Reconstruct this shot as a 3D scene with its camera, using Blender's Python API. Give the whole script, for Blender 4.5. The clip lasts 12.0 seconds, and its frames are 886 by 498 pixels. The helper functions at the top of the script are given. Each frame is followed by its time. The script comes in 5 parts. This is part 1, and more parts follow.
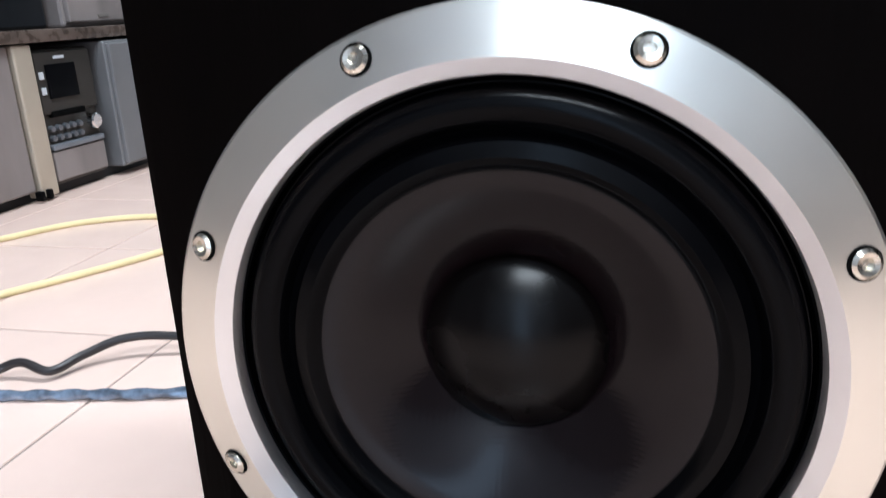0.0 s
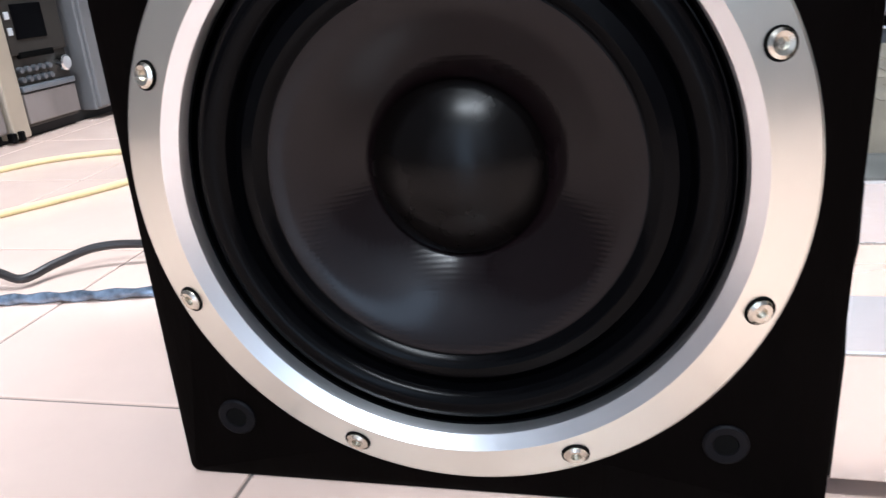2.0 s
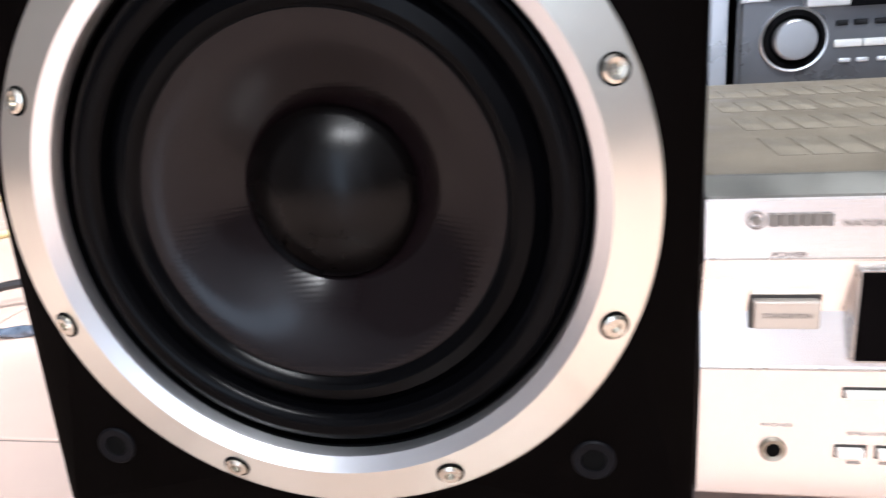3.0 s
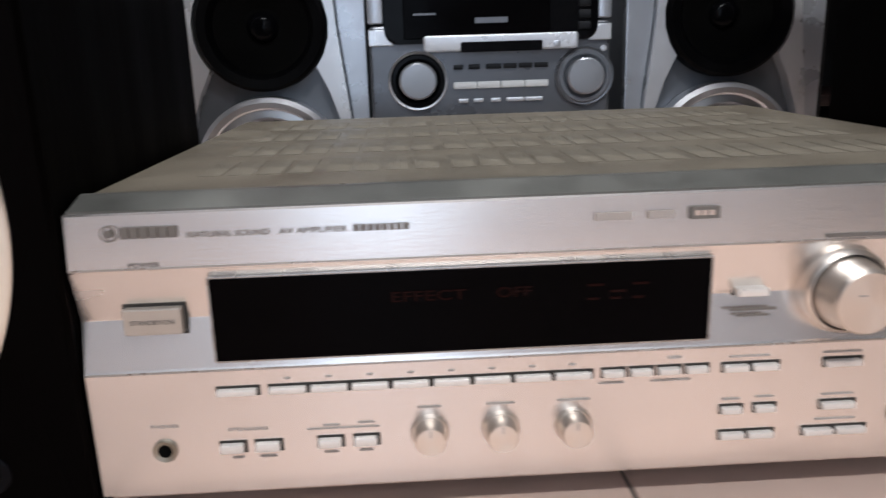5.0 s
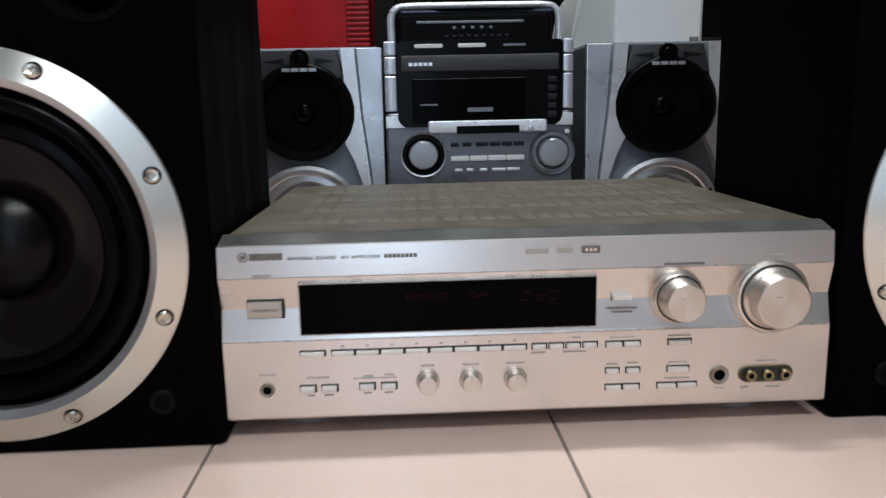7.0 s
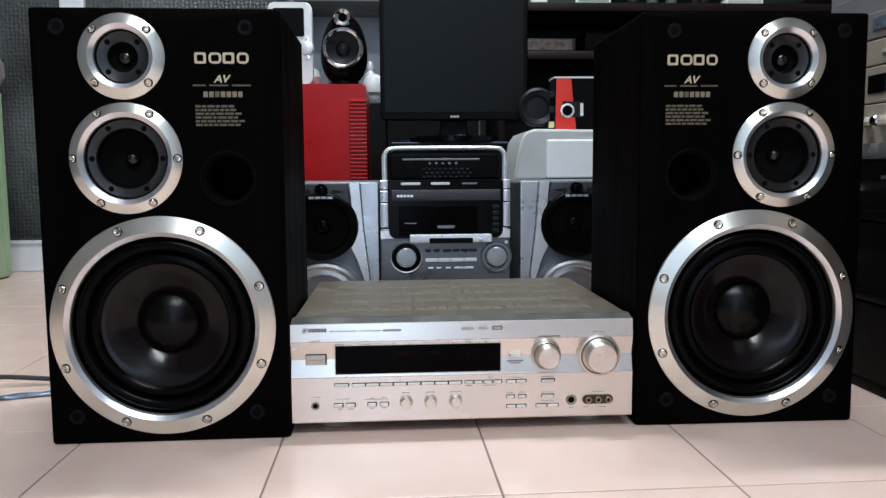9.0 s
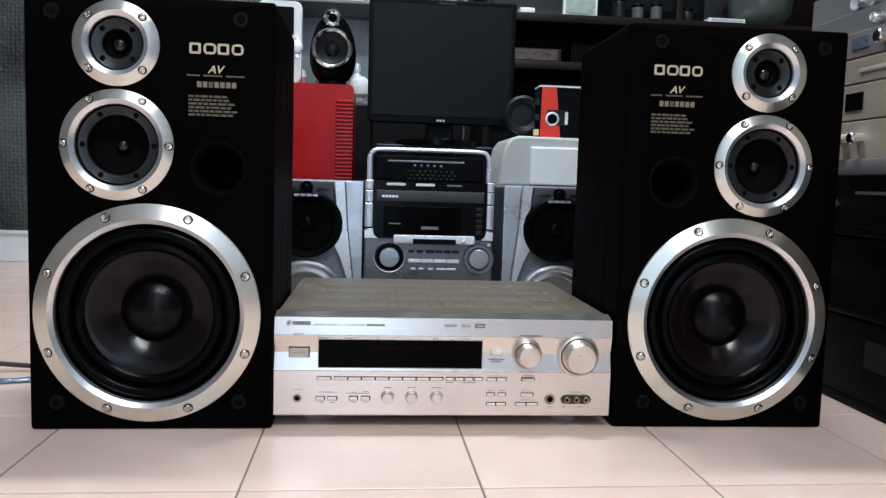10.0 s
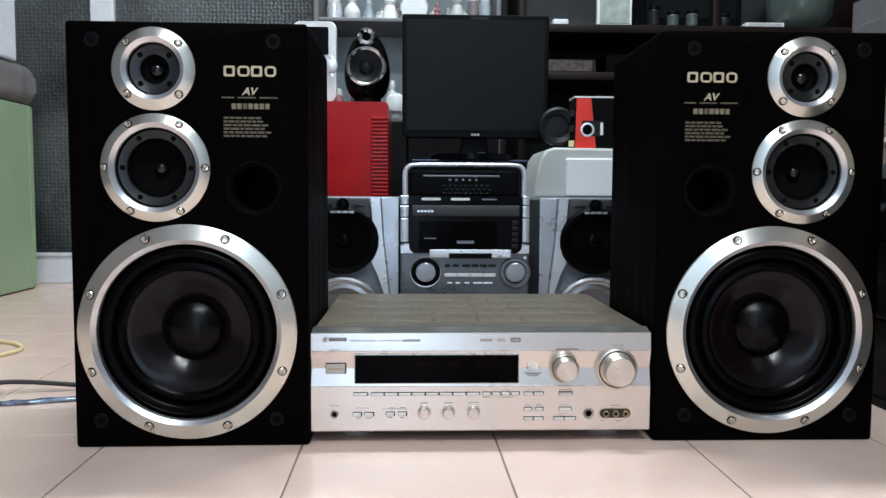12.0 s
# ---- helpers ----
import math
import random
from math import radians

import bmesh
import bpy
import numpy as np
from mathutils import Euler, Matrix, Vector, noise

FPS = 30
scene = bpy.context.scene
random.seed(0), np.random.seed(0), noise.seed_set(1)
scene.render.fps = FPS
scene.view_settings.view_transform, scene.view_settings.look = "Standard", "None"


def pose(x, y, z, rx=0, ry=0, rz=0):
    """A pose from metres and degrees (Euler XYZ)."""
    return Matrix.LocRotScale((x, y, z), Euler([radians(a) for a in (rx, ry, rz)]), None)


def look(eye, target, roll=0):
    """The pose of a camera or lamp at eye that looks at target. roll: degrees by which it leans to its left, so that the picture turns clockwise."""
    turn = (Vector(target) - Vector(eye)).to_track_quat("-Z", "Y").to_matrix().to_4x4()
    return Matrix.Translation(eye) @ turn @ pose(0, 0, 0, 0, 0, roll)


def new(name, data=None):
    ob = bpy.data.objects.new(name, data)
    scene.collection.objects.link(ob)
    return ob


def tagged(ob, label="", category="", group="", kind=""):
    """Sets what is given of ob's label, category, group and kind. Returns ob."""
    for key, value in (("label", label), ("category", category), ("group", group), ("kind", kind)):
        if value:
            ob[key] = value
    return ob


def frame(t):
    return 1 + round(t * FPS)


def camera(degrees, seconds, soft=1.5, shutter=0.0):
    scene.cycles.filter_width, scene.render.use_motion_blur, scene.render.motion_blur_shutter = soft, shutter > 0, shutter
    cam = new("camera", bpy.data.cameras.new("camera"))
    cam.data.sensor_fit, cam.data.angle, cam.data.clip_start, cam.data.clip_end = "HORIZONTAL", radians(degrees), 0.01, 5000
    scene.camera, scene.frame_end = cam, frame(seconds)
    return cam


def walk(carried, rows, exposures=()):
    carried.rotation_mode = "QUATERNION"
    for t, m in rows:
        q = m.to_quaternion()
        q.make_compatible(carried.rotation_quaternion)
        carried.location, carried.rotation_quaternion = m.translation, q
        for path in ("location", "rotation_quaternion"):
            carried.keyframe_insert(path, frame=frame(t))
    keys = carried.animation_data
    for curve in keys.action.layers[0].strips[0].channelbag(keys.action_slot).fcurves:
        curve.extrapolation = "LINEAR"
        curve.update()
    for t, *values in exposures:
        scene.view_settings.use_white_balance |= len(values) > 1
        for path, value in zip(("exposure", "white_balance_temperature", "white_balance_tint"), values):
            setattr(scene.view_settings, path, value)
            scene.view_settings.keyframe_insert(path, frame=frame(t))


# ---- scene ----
cam = camera(60.3, 12.0, 1.35, 0.6)
PATH = [
    (0, (-0.323, -0.265, 0.278), (-0.808, 1.578, -0.331), -2.9),
    (0.5, (-0.32, -0.269, 0.263), (-0.812, 1.555, -0.395), -3.3),
    (1, (-0.315, -0.276, 0.246), (-0.824, 1.532, -0.443), -4.0),
    (1.5, (-0.311, -0.283, 0.236), (-0.802, 1.52, -0.478), -4.4),
    (2, (-0.302, -0.286, 0.226), (-0.757, 1.531, -0.473), -4.5),
    (2.5, (-0.288, -0.29, 0.218), (-0.703, 1.559, -0.42), -4.2),
    (3, (-0.264, -0.289, 0.216), (-0.62, 1.588, -0.375), -3.9),
    (3.5, (-0.213, -0.288, 0.213), (-0.464, 1.608, -0.372), -3.4),
    (3.7, (-0.19, -0.285, 0.214), (-0.349, 1.622, -0.367), -1.9),
    (5.3, (-0.052, -0.317, 0.201), (0.046, 1.621, -0.282), -1.8),
    (5.5, (-0.039, -0.346, 0.201), (0.073, 1.595, -0.269), -1.5),
    (6, (-0.045, -0.431, 0.24), (0.161, 1.49, -0.278), -1.3),
    (6.5, (-0.069, -0.48, 0.244), (0.061, 1.473, -0.166), -1.6),
    (7, (-0.081, -0.52, 0.235), (-0.006, 1.444, -0.136), -1.2),
    (7.5, (-0.09, -0.655, 0.267), (-0.003, 1.322, -0.027), -0.1),
    (7.7, (-0.083, -0.718, 0.269), (0.01, 1.268, 0.052), 0.2),
    (9.3, (-0.084, -0.957, 0.334), (0.04, 1.03, 0.139), -0.5),
    (9.5, (-0.087, -0.958, 0.333), (0.011, 1.03, 0.141), 0.1),
    (10, (-0.096, -0.959, 0.316), (0.086, 1.025, 0.142), 1.7),
    (10.5, (-0.092, -0.961, 0.317), (0.049, 1.027, 0.15), 0.8),
    (11, (-0.09, -0.96, 0.316), (0.035, 1.029, 0.152), 1.4),
    (11.5, (-0.087, -0.96, 0.308), (0.028, 1.032, 0.172), 0.0),
    (12, (-0.087, -0.959, 0.317), (-0.012, 1.035, 0.177), 0.3),
]
EXPOSURES = [(0, 0.93, 5930, 5.5), (1.5, 1.08, 5980, 7), (2.5, 1.24, 6200, 9), (3.2, 1.40, 6600, 12), (3.6, 1.44, 6800, 13), (5.3, 0.15, 6650, 10.5), (5.5, 0.22, 6700, 10.5), (6.0, 0.07, 6600, 8.5), (7.5, -0.03, 6400, 6.5), (9.4, 0.32, 6230, 6.5), (12, 0.33, 6200, 4)]
walk(cam, [(t, look(eye, target, roll)) for t, eye, target, roll in PATH], EXPOSURES)

# ---- world and lights ----
world = bpy.data.worlds.new("room_world")
scene.world = world
world.use_nodes = True
world.node_tree.nodes["Background"].inputs[0].default_value = (0.55, 0.65, 0.8, 1)
world.node_tree.nodes["Background"].inputs[1].default_value = 0.3


def area_light(name, loc, target, sx, sy, power, color):
    d = bpy.data.lights.new(name, "AREA")
    d.shape, d.size, d.size_y, d.energy, d.color = "RECTANGLE", sx, sy, power, color
    ob = new(name, d)
    ob.matrix_world = look(loc, target)
    return ob


TUBES = [(0.02, -1.65, 2.52, 40), (0.0, 0.60, 2.52, 38)]
for tx, ty, tz, watts in TUBES:
    area_light("tube_light", (tx, ty, tz - 0.05), (tx, ty, 0), 1.2, 0.12, watts, (0.95, 0.97, 1.0))
    area_light("tube_uplight", (tx, ty, tz - 0.03), (tx, ty, 5), 1.2, 0.10, 8, (0.86, 0.94, 1.0))
area_light("doorway_light", (-0.20, -2.56, 1.05), (-0.20, 0, 1.05), 0.5, 2.0, 7, (0.62, 0.78, 1.0))


# ---- materials ----
def surface(name, color, rough=0.5, metal=0.0, vary=0.12, scale=30.0, fine=300.0, bump=0.05, coat=0.0,
            stretch=(1, 1, 1), rough_vary=0.1, second=None, patch=4.0, spec=0.5):
    """Principled paint with stains at one scale and grain at another, in object space."""
    m = bpy.data.materials.new(name)
    m.use_nodes = True
    nt = m.node_tree
    b = nt.nodes["Principled BSDF"]
    b.inputs["Metallic"].default_value = metal
    b.inputs["Specular IOR Level"].default_value = spec
    if coat:
        b.inputs["Coat Weight"].default_value = coat
        b.inputs["Coat Roughness"].default_value = 0.08
    tc = nt.nodes.new("ShaderNodeTexCoord")
    mp = nt.nodes.new("ShaderNodeMapping")
    mp.inputs["Scale"].default_value = stretch
    nt.links.new(tc.outputs["Object"], mp.inputs["Vector"])
    big = nt.nodes.new("ShaderNodeTexNoise")
    big.inputs["Scale"].default_value = patch
    big.inputs["Detail"].default_value = 6
    big.inputs["Roughness"].default_value = 0.65
    mid = nt.nodes.new("ShaderNodeTexNoise")
    mid.inputs["Scale"].default_value = scale
    mid.inputs["Detail"].default_value = 5
    small = nt.nodes.new("ShaderNodeTexNoise")
    small.inputs["Scale"].default_value = fine
    small.inputs["Detail"].default_value = 3
    for n in (big, mid, small):
        nt.links.new(mp.outputs[0], n.inputs["Vector"])
    add = nt.nodes.new("ShaderNodeMath")
    add.operation = "ADD"
    nt.links.new(big.outputs["Fac"], add.inputs[0])
    nt.links.new(mid.outputs["Fac"], add.inputs[1])
    half = nt.nodes.new("ShaderNodeMath")
    half.operation = "MULTIPLY"
    half.inputs[1].default_value = 0.5
    nt.links.new(add.outputs[0], half.inputs[0])
    ramp = nt.nodes.new("ShaderNodeValToRGB")
    ramp.color_ramp.elements[0].position, ramp.color_ramp.elements[1].position = 0.35, 0.65
    lo = second or [c * (1 - vary) for c in color]
    hi = [min(1, c * (1 + vary * 0.6)) for c in color]
    ramp.color_ramp.elements[0].color = (*lo, 1)
    ramp.color_ramp.elements[1].color = (*hi, 1)
    nt.links.new(half.outputs[0], ramp.inputs[0])
    nt.links.new(ramp.outputs[0], b.inputs["Base Color"])
    rr = nt.nodes.new("ShaderNodeMapRange")
    rr.inputs["To Min"].default_value = max(0.02, rough - rough_vary)
    rr.inputs["To Max"].default_value = min(1, rough + rough_vary)
    rr.inputs["From Min"].default_value, rr.inputs["From Max"].default_value = 0.3, 0.7
    nt.links.new(mid.outputs["Fac"], rr.inputs["Value"])
    nt.links.new(rr.outputs[0], b.inputs["Roughness"])
    if bump:
        bp = nt.nodes.new("ShaderNodeBump")
        bp.inputs["Strength"].default_value = bump
        bp.inputs["Distance"].default_value = 0.001
        nt.links.new(small.outputs["Fac"], bp.inputs["Height"])
        nt.links.new(bp.outputs[0], b.inputs["Normal"])
    return m


def spun(name, color, rough, aniso, axis="Y"):
    """Turned metal: highlights run round the axis."""
    m = surface(name, color, rough, 1.0, 0.03, 25, 900, 0.0, rough_vary=0.02)
    nt = m.node_tree
    b = nt.nodes["Principled BSDF"]
    t = nt.nodes.new("ShaderNodeTangent")
    t.direction_type, t.axis = "RADIAL", axis
    b.inputs["Anisotropic"].default_value = aniso
    b.inputs["Anisotropic Rotation"].default_value = 0.25
    nt.links.new(t.outputs[0], b.inputs["Tangent"])
    return m


def glow(name, color, strength):
    m = bpy.data.materials.new(name)
    m.use_nodes = True
    b = m.node_tree.nodes["Principled BSDF"]
    b.inputs["Base Color"].default_value = (0.002, 0.002, 0.002, 1)
    b.inputs["Specular IOR Level"].default_value = 0.05
    b.inputs["Emission Color"].default_value = (*color, 1)
    b.inputs["Emission Strength"].default_value = strength
    return m


def ribbed(m, scale, strength, direction="Z", distance=0.0006):
    """Adds fine parallel ribs to a material's relief."""
    nt = m.node_tree
    b = nt.nodes["Principled BSDF"]
    tc = nt.nodes.new("ShaderNodeTexCoord")
    w = nt.nodes.new("ShaderNodeTexWave")
    w.bands_direction = direction
    w.inputs["Scale"].default_value = scale
    w.inputs["Distortion"].default_value = 0.15
    nt.links.new(tc.outputs["Object"], w.inputs["Vector"])
    bp = nt.nodes.new("ShaderNodeBump")
    bp.inputs["Strength"].default_value = strength
    bp.inputs["Distance"].default_value = distance
    nt.links.new(w.outputs["Fac"], bp.inputs["Height"])
    old = b.inputs["Normal"].links
    if old:
        nt.links.new(old[0].from_socket, bp.inputs["Normal"])
    nt.links.new(bp.outputs[0], b.inputs["Normal"])
    return m


def dimpled(m, scale):
    """Rolled pattern of small cells pressed into glass."""
    nt = m.node_tree
    tc = nt.nodes.new("ShaderNodeTexCoord")
    v = nt.nodes.new("ShaderNodeTexVoronoi")
    v.inputs["Scale"].default_value = scale
    v.inputs["Randomness"].default_value = 0.35
    nt.links.new(tc.outputs["Object"], v.inputs["Vector"])
    bp = nt.nodes.new("ShaderNodeBump")
    bp.inputs["Strength"].default_value = 0.8
    bp.inputs["Distance"].default_value = 0.004
    nt.links.new(v.outputs["Distance"], bp.inputs["Height"])
    nt.links.new(bp.outputs[0], nt.nodes["Principled BSDF"].inputs["Normal"])
    return m


def woven(m, scale):
    """Fine crossed threads: strands change tone and stand a little proud of one another."""
    nt = m.node_tree
    b = nt.nodes["Principled BSDF"]
    tc = nt.nodes.new("ShaderNodeTexCoord")
    waves = []
    for direction, s in (("Z", scale), ("X", scale * 0.8)):
        w = nt.nodes.new("ShaderNodeTexWave")
        w.bands_direction = direction
        w.inputs["Scale"].default_value = s
        w.inputs["Distortion"].default_value = 0.25
        w.inputs["Detail Scale"].default_value = 0.6
        nt.links.new(tc.outputs["Object"], w.inputs["Vector"])
        waves.append(w)
    mix = nt.nodes.new("ShaderNodeMix")
    mix.inputs[0].default_value = 0.35
    nt.links.new(waves[0].outputs["Fac"], mix.inputs[2])
    nt.links.new(waves[1].outputs["Fac"], mix.inputs[3])
    tone = nt.nodes.new("ShaderNodeMapRange")
    tone.inputs["To Min"].default_value, tone.inputs["To Max"].default_value = 0.62, 1.3
    nt.links.new(mix.outputs[0], tone.inputs["Value"])
    scaled = nt.nodes.new("ShaderNodeVectorMath")
    scaled.operation = "SCALE"
    nt.links.new(b.inputs["Base Color"].links[0].from_socket, scaled.inputs[0])
    nt.links.new(tone.outputs[0], scaled.inputs["Scale"])
    nt.links.new(scaled.outputs[0], b.inputs["Base Color"])
    bp = nt.nodes.new("ShaderNodeBump")
    bp.inputs["Strength"].default_value = 0.04
    bp.inputs["Distance"].default_value = 0.0004
    nt.links.new(mix.outputs[0], bp.inputs["Height"])
    nt.links.new(bp.outputs[0], b.inputs["Normal"])
    return m


M = {}
M["vinyl"] = surface("black_woodgrain_vinyl", (0.0015, 0.0010, 0.0009), 0.5, 0, 0.35, 40, 500, 0.25, stretch=(1, 1, 0.12), rough_vary=0.08, spec=0.016)
M["alu_ring"] = spun("turned_aluminium", (0.77, 0.755, 0.685), 0.30, 0.88)
M["alu_bevel"] = spun("polished_aluminium_bevel", (0.78, 0.79, 0.80), 0.34, 0.7)
M["screw"] = surface("nickel_screw", (0.62, 0.58, 0.5), 0.22, 1, 0.15, 200, 900, 0.05)
M["rubber"] = surface("black_rubber", (0.0009, 0.0009, 0.0012), 0.20, 0, 0.05, 80, 900, 0.0, rough_vary=0.0, spec=0.06)
M["basket"] = surface("black_basket", (0.0008, 0.0008, 0.0010), 0.5, 0, 0.2, spec=0.012)
M["cone"] = woven(surface("woven_cone", (0.0042, 0.0024, 0.0029), 0.165, 0, 0.12, 6, 600, 0.0, rough_vary=0.02, spec=0.20), 150)
M["cap"] = surface("dust_cap", (0.0012, 0.0008, 0.0008), 0.27, 0, 0.1, 30, 500, 0.0, rough_vary=0.01, spec=0.15)
M["socket"] = surface("dull_rubber", (0.0022, 0.0022, 0.0034), 0.5, 0, 0.1, 80, 900, 0.0, spec=0.1)
M["plate"] = spun("grey_driver_plate", (0.055, 0.055, 0.056), 0.34, 0.75)
M["dome"] = surface("glossy_dome", (0.003, 0.003, 0.0035), 0.07, 0, 0.1, spec=0.45)
M["hole"] = surface("dark_hole", (0.002, 0.002, 0.002), 0.8, 0, 0.1, spec=0.05)
M["gold"] = surface("gold_print", (0.52, 0.44, 0.30), 0.45, 0.2, 0.12, 300)
M["champagne"] = ribbed(surface("champagne_aluminium", (0.765, 0.715, 0.675), 0.25, 0.92, 0.03, 20, 900, 0.03, rough_vary=0.05, stretch=(0.1, 1, 1)), 900, 0.02, "Z", 0.0002)
M["frame_edge"] = surface("display_frame", (0.42, 0.40, 0.38), 0.3, 0.8, 0.1, 60, 700, 0.02)
M["power"] = surface("brushed_champagne_key", (0.50, 0.45, 0.395), 0.38, 0.5, 0.08, 60, 700, 0.03, stretch=(0.2, 1, 1))
M["button"] = surface("pale_champagne_button", (0.80, 0.76, 0.71), 0.35, 0.25, 0.04, 60, 700, 0.02)
# tint added to the unseen south wall so the amplifier reflects blue
M["wall_blue"] = surface("pale_blue_reflector_paint", (0.57, 0.62, 0.70), 0.8, 0, 0.06, 8, 200, 0.1, patch=1.2)
M["shoulder"] = surface("dusty_silver_edge", (0.15, 0.15, 0.138), 0.36, 0.5, 0.35, 22, 700, 0.06, patch=7)
M["knob"] = spun("champagne_knob", (0.76, 0.69, 0.62), 0.38, 0.5)
M["cover"] = surface("champagne_painted_cover", (0.125, 0.106, 0.080), 0.48, 0.0, 0.25, 26, 800, 0.12, patch=9, spec=0.35)
M["cover_vent"] = ribbed(surface("cover_vent", (0.148, 0.129, 0.100), 0.5, 0.0, 0.3, 40, 900, 0.1, spec=0.3, patch=14), 260, 0.3, "X", 0.001)
M["ink"] = surface("grey_ink", (0.16, 0.145, 0.13), 0.6, 0, 0.1)
M["ink_pale"] = surface("pale_ink", (0.42, 0.38, 0.35), 0.6, 0, 0.1)
M["display"] = surface("smoked_display", (0.0015, 0.0012, 0.0015), 0.1, 0, 0.2, 30, 600, 0.0, spec=0.025)
M["led"] = glow("dim_red_segments", (0.06, 0.008, 0.005), 0.14)
M["jack_grey"] = surface("tarnished_socket", (0.36, 0.32, 0.26), 0.4, 0.9, 0.2, 100)
M["brass"] = surface("brass_jack", (0.34, 0.28, 0.16), 0.4, 1, 0.2, 100)
M["slot"] = surface("dark_recess_and_shadow", (0.03, 0.026, 0.022), 0.6, 0, 0.2)
M["chassis"] = surface("dark_chassis", (0.05, 0.045, 0.04), 0.5, 0.5, 0.2)
M["foot"] = surface("grey_foot", (0.3, 0.28, 0.26), 0.5, 0, 0.15)
M["silver"] = surface("silver_plastic", (0.60, 0.635, 0.69), 0.32, 0.55, 0.08, 20, 700, 0.0)
M["silver_mid"] = surface("mid_silver_plastic", (0.17, 0.18, 0.198), 0.32, 0.6, 0.1, 20, 700, 0.0)
M["bright_metal"] = surface("polished_ring", (0.80, 0.81, 0.83), 0.38, 1, 0.06, 30, 700, 0.0)
M["silver_cap"] = surface("satin_silver_cap", (0.40, 0.42, 0.45), 0.34, 0.6, 0.06, 20, 700, 0.03)
M["silver_dark"] = surface("dark_silver_plastic", (0.20, 0.215, 0.24), 0.38, 0.35, 0.1, 20, 700, 0.05)
M["silver_light"] = surface("bright_silver_plastic", (0.80, 0.83, 0.87), 0.30, 0.45, 0.06, 20, 700, 0.0)
M["gloss_black"] = surface("glossy_black_plastic", (0.0025, 0.0025, 0.0032), 0.14, 0, 0.2, 20, 600, 0.0, spec=0.07)
M["black"] = surface("black_plastic", (0.0018, 0.0018, 0.0022), 0.45, 0, 0.25, 30, 500, 0.08, spec=0.08)
M["grey_black"] = surface("charcoal_plastic", (0.011, 0.012, 0.014), 0.4, 0, 0.2, 30, 500, 0.08, spec=0.25)
M["charcoal"] = surface("satin_charcoal_plastic", (0.035, 0.037, 0.041), 0.4, 0, 0.15, 30, 500, 0.06, spec=0.4)
M["chrome"] = surface("chrome", (0.8, 0.8, 0.8), 0.12, 1, 0.06)
M["white_plastic"] = surface("white_plastic", (0.78, 0.80, 0.80), 0.4, 0, 0.05, 12, 400, 0.03)
M["white_grey"] = surface("warm_grey_plastic", (0.5, 0.52, 0.5), 0.45, 0, 0.08, 12, 400, 0.04)
M["red"] = surface("red_painted_case", (0.38, 0.006, 0.008), 0.35, 0, 0.14, 14, 500, 0.04, spec=0.25)
M["red_card"] = surface("red_card", (0.75, 0.035, 0.02), 0.45, 0, 0.12, 18, 500, 0.03)
M["screen"] = surface("unlit_screen", (0.0045, 0.0065, 0.0072), 0.4, 0, 0.15, 5, 300, 0.0, spec=0.12)
M["brown"] = surface("dark_stained_wood", (0.009, 0.0035, 0.003), 0.4, 0, 0.4, 30, 400, 0.15, spec=0.25, stretch=(0.15, 1, 1))
M["table"] = surface("black_table", (0.003, 0.003, 0.0035), 0.5, 0, 0.3, 20, 400, 0.1, spec=0.15)
M["green"] = surface("pale_green_enamel", (0.30, 0.42, 0.25), 0.45, 0, 0.1, 10, 300, 0.05)
M["wall"] = surface("grey_paint", (0.13, 0.13, 0.135), 0.85, 0, 0.06, 8, 200, 0.15, patch=1.2)
M["ceiling"] = surface("cool_white_ceiling_paint", (0.68, 0.73, 0.80), 0.9, 0, 0.04, 6, 150, 0.1)
M["skirting"] = surface("white_gloss_paint", (0.78, 0.80, 0.84), 0.4, 0, 0.06)
# broad tone patches paint reflections and the dark room behind the glass
M["frosted"] = dimpled(surface("patterned_glass_painted_reflections", (0.115, 0.125, 0.125), 0.28, 0, 0.5, 2.0, 220, 0.0, patch=1.1, second=(0.016, 0.017, 0.018)), 75)
M["pale_glass"] = surface("pale_cabinet_back", (0.40, 0.47, 0.50), 0.35, 0, 0.25, 12, 200, 0.02)
M["cream"] = surface("champagne_component", (0.50, 0.43, 0.34), 0.4, 0.4, 0.08, 20, 500, 0.03)
M["grey_box"] = surface("grey_component", (0.17, 0.17, 0.175), 0.45, 0.2, 0.1, 15, 400, 0.05)
M["warm_panel"] = surface("brushed_grey_panel", (0.235, 0.205, 0.195), 0.45, 0.2, 0.25, 14, 400, 0.05, stretch=(1, 1, 0.2))
M["drum"] = surface("worn_grey_vinyl", (0.20, 0.175, 0.175), 0.5, 0, 0.25, 14, 300, 0.15)
M["yellow"] = surface("yellow_cable", (0.74, 0.62, 0.33), 0.5, 0, 0.1, 60)
M["cable_black"] = surface("black_cable", (0.02, 0.016, 0.016), 0.45, 0, 0.2, 60)
M["cable_blue"] = surface("clear_blue_cable", (0.24, 0.31, 0.42), 0.12, 0.5, 0.7, 120, 500, 0.2, coat=0.6)
M["grout"] = surface("grey_grout", (0.20, 0.16, 0.14), 0.9, 0, 0.3, 30, 300, 0.3)
M["shelf_back"] = surface("grey_green_panel", (0.055, 0.062, 0.060), 0.5, 0, 0.25, 6, 200, 0.05, patch=2.0)
M["picture"] = surface("pale_green_print", (0.36, 0.42, 0.37), 0.4, 0, 0.35, 40, 200, 0.0, patch=18)
M["rose"] = surface("rose_glaze", (0.42, 0.16, 0.17), 0.3, 0, 0.3, 60, 300, 0.05)
M["bowl"] = surface("greenish_glass", (0.07, 0.09, 0.08), 0.12, 0, 0.2)
